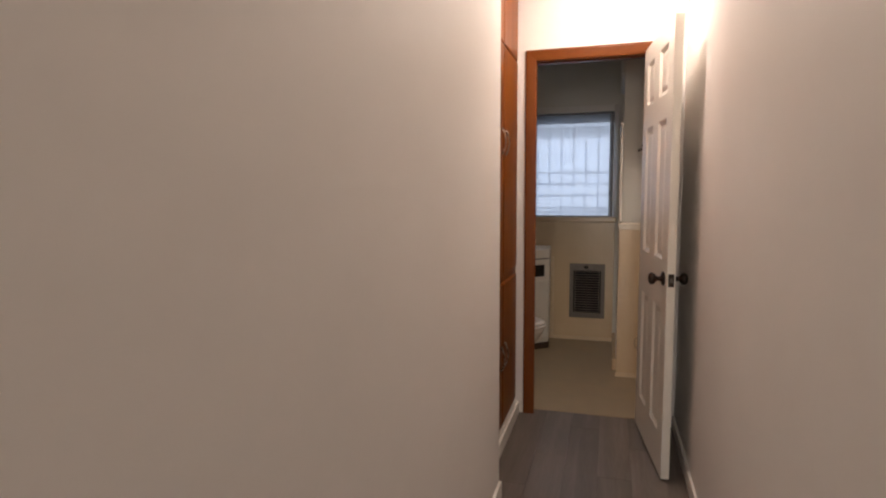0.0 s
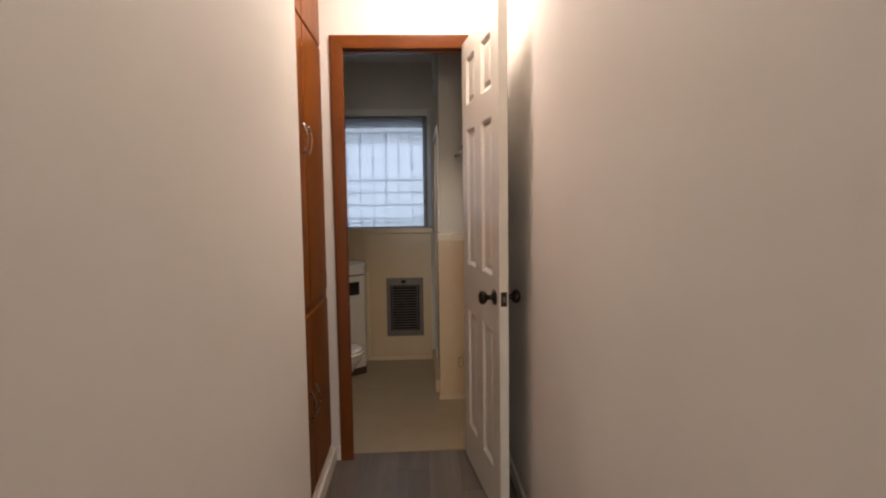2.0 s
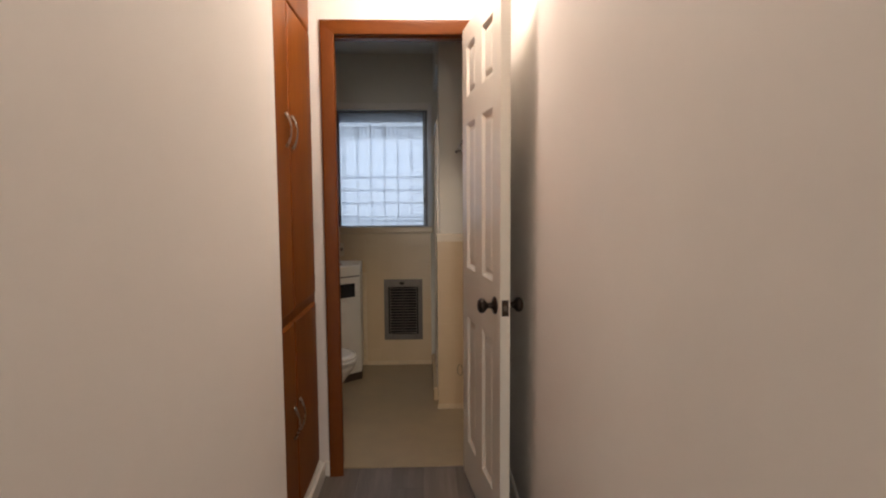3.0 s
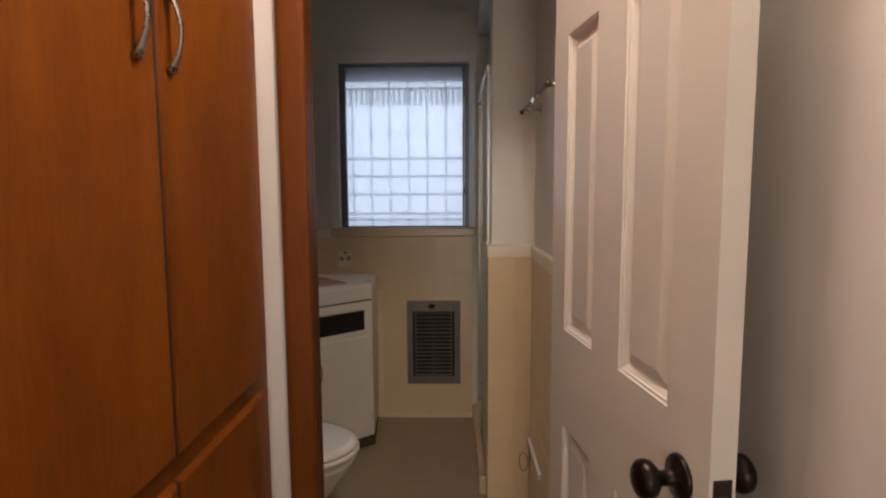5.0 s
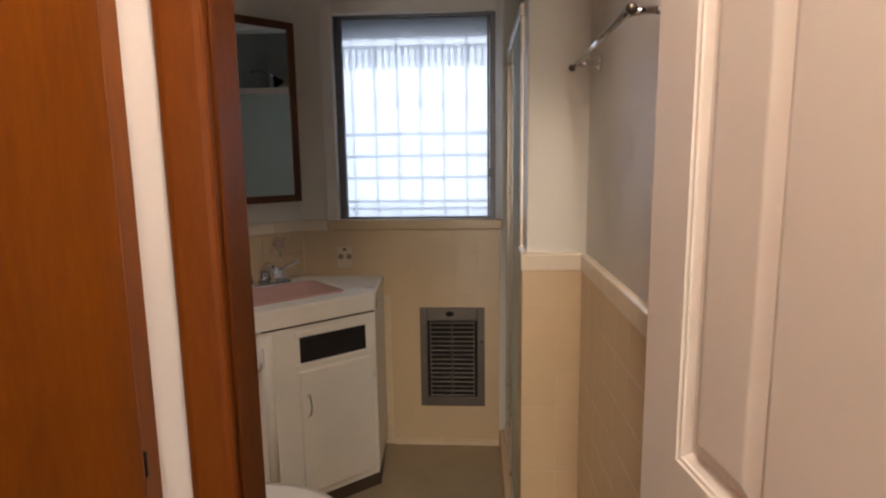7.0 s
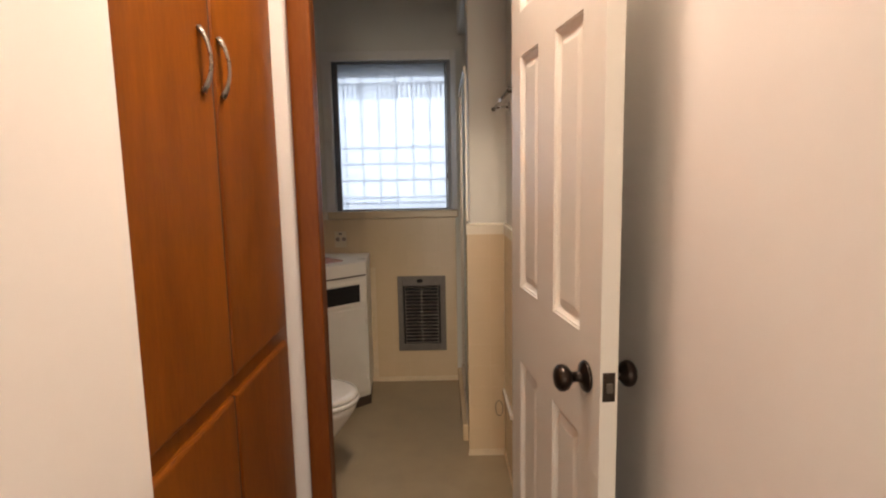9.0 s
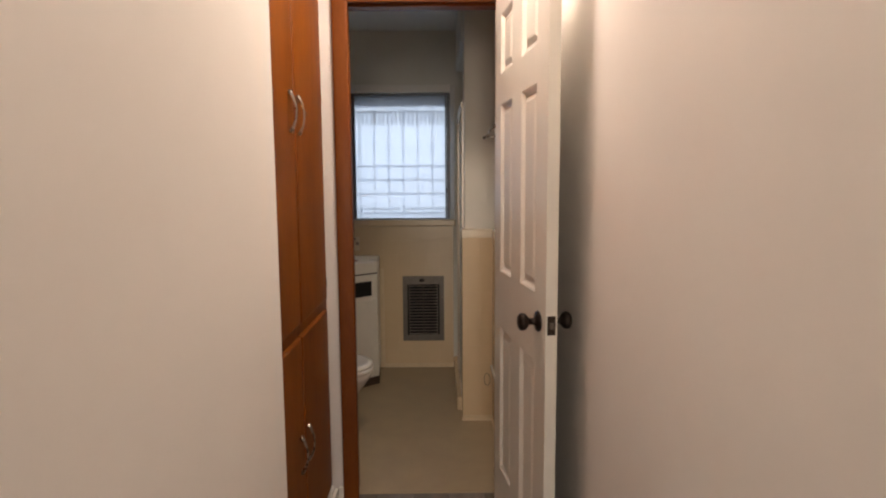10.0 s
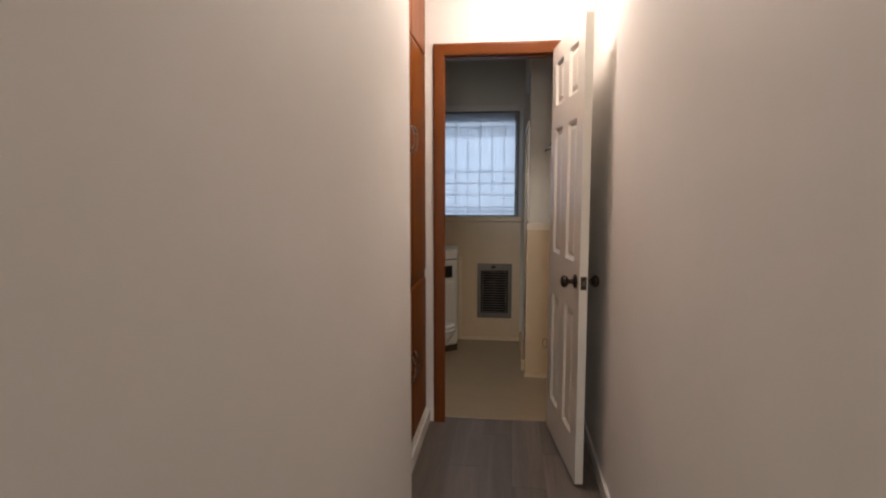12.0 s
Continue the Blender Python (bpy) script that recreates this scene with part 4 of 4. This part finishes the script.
def tile_run(parent, start, along, out, length, skip=None, rows=ROWS_Z):
    """Rows of tiles on a wall from start along a level way, facing out."""
    along, out = Vector(along).normalized(), Vector(out).normalized()
    n = max(1, math.ceil(length / PITCH - 0.05))
    for z in rows:
        for k in range(n):
            a, b = k * PITCH, min((k + 1) * PITCH, length)
            if b - a < 0.012 or (skip and skip(a, b, z)):
                continue
            base = Vector(start) + along * (a + JOINT / 2)
            x, y, zz = along, Vector((0, 0, 1)), along.cross(Vector((0, 0, 1)))
            if zz.dot(out) < 0:
                base = Vector(start) + along * (b - JOINT / 2)
                x, zz = -along, -zz
            m = Matrix(((x.x, y.x, zz.x, base.x), (x.y, y.y, zz.y, base.y), (x.z, y.z, zz.z, z + JOINT / 2), (0, 0, 0, 1)))
            lay("tile", parent, m, b - a - JOINT, PITCH - JOINT, 0.007, TILE, 0.0005)


def backing(name, bm, parent):
    return part(name, bm, GROUT, parent)


def caps(parent, start, along, out, length, proud, z=ROW_TOP + 0.0015):
    """Rounded cap tiles that finish a run of tiles."""
    along, out = Vector(along).normalized(), Vector(out).normalized()
    n = max(1, round(length / 0.152))
    step = length / n
    for k in range(n):
        bm = box(0.0008, step - 0.0008, 0, proud, 0, 0.048)
        rim = [e for e in bm.edges if all(v.co.y > proud - 1e-5 and v.co.z > 0.047 for v in e.verts)]
        bmesh.ops.bevel(bm, geom=rim, offset=min(0.009, proud * 0.8), segments=4, profile=0.5, affect="EDGES")
        o = Vector(start) + along * step * k
        part("cap_tile", moved(bm, Matrix(((along.x, out.x, 0, o.x), (along.y, out.y, 0, o.y), (0, 0, 1, z), (0, 0, 0, 1)))), CAP_GLAZE, parent)


# side wall, wall end, window wall, corner wall
backing("grout", box(BATH_R - 0.0108, BATH_R - 0.0003, DOOR_Y1 + 0.001, STUB_Y0 - 0.004, 0.0, ROW_TOP + 0.001), wall_bath_right)
tile_run(wall_bath_right, (BATH_R - 0.0046, STUB_Y0 - 0.012, 0), (0, -1, 0), (-1, 0, 0), STUB_Y0 - DOOR_Y1 - 0.014)
caps(wall_bath_right, (BATH_R - 0.0003, STUB_Y0 - 0.012, 0), (0, -1, 0), (-1, 0, 0), STUB_Y0 - DOOR_Y1 - 0.014, 0.014)
backing("grout", box(STUB_X - 0.0108, BATH_R - 0.012, STUB_Y0 - 0.0108, STUB_Y0 - 0.0003, 0.0, ROW_TOP + 0.001), wall_stub)
backing("grout", box(STUB_X - 0.0108, STUB_X - 0.0003, STUB_Y0, STUB_Y1, 0.0, ROW_TOP + 0.001), wall_stub)
tile_run(wall_stub, (STUB_X - 0.0116, STUB_Y0 - 0.0046, 0), (1, 0, 0), (0, -1, 0), BATH_R - STUB_X)
tile_run(wall_stub, (STUB_X - 0.0046, STUB_Y0 - 0.0046, 0), (0, 1, 0), (-1, 0, 0), STUB_Y1 - STUB_Y0)
caps(wall_stub, (STUB_X - 0.014, STUB_Y0 - 0.0003, 0), (1, 0, 0), (0, -1, 0), BATH_R - STUB_X, 0.014)
caps(wall_stub, (STUB_X - 0.0003, STUB_Y0 + 0.001, 0), (0, 1, 0), (-1, 0, 0), STUB_Y1 - STUB_Y0, 0.014)
backing("grout", box(-0.82, 0.092, WIN_Y - 0.0108, WIN_Y - 0.0003, 0.0, ROW_TOP + 0.001), wall_window)
tile_run(wall_window, (0.092, WIN_Y - 0.0046, 0), (-1, 0, 0), (0, -1, 0), 0.905, lambda a, b, z: (0.092 - b < -0.46 and z < 0.72))
caps(wall_window, (-0.697, WIN_Y - 0.0003, 0), (-1, 0, 0), (0, -1, 0), 0.118, 0.013, ROW_TOP + 0.0015)
dw = DIAG_B - DIAG_A
dn = Vector((dw.y, -dw.x, 0)).normalized()
if dn.y > 0:
    dn = -dn
tile_run(wall_diag, DIAG_A + dn * 0.0006, dw, dn, dw.length, rows=ROWS_Z[:3])
caps(wall_diag, DIAG_A + dn * 0.0005, dw, dn, dw.length, 0.012)
setting("cove_base", boxes((BATH_R - 0.0165, BATH_R - 0.0125, DOOR_Y1 + 0.02, STUB_Y0 - 0.017, 0, 0.024), (-0.41, 0.091, WIN_Y - 0.0175, WIN_Y - 0.0125, 0, 0.024),
        (STUB_X - 0.0165, BATH_R - 0.017, STUB_Y0 - 0.0175, STUB_Y0 - 0.0125, 0, 0.024), bevel=0.001), GROUT, "thin cream cove strip round the bathroom floor", "baseboard")

# hall floor planks, staggered
for col in range(-4, 4):
    x0 = 0.026 + 0.152 * col
    x1 = x0 + 0.152
    y = BACK_Y - 0.9 + (0.37 * (col + 5)) % 0.95
    while y < 3.02:
        a, b = max(y, BACK_Y), min(y + 0.915, 3.028)
        c, d = max(x0, -0.50), min(x1, HALL_R)
        if b - a > 0.03 and d - c > 0.02:
            lay("plank", floor_hall, pose(c + 0.0004, a + 0.0004, -0.006), d - c - 0.0008, b - a - 0.0008, 0.006, PLANK, 0.0006)
        y += 0.915
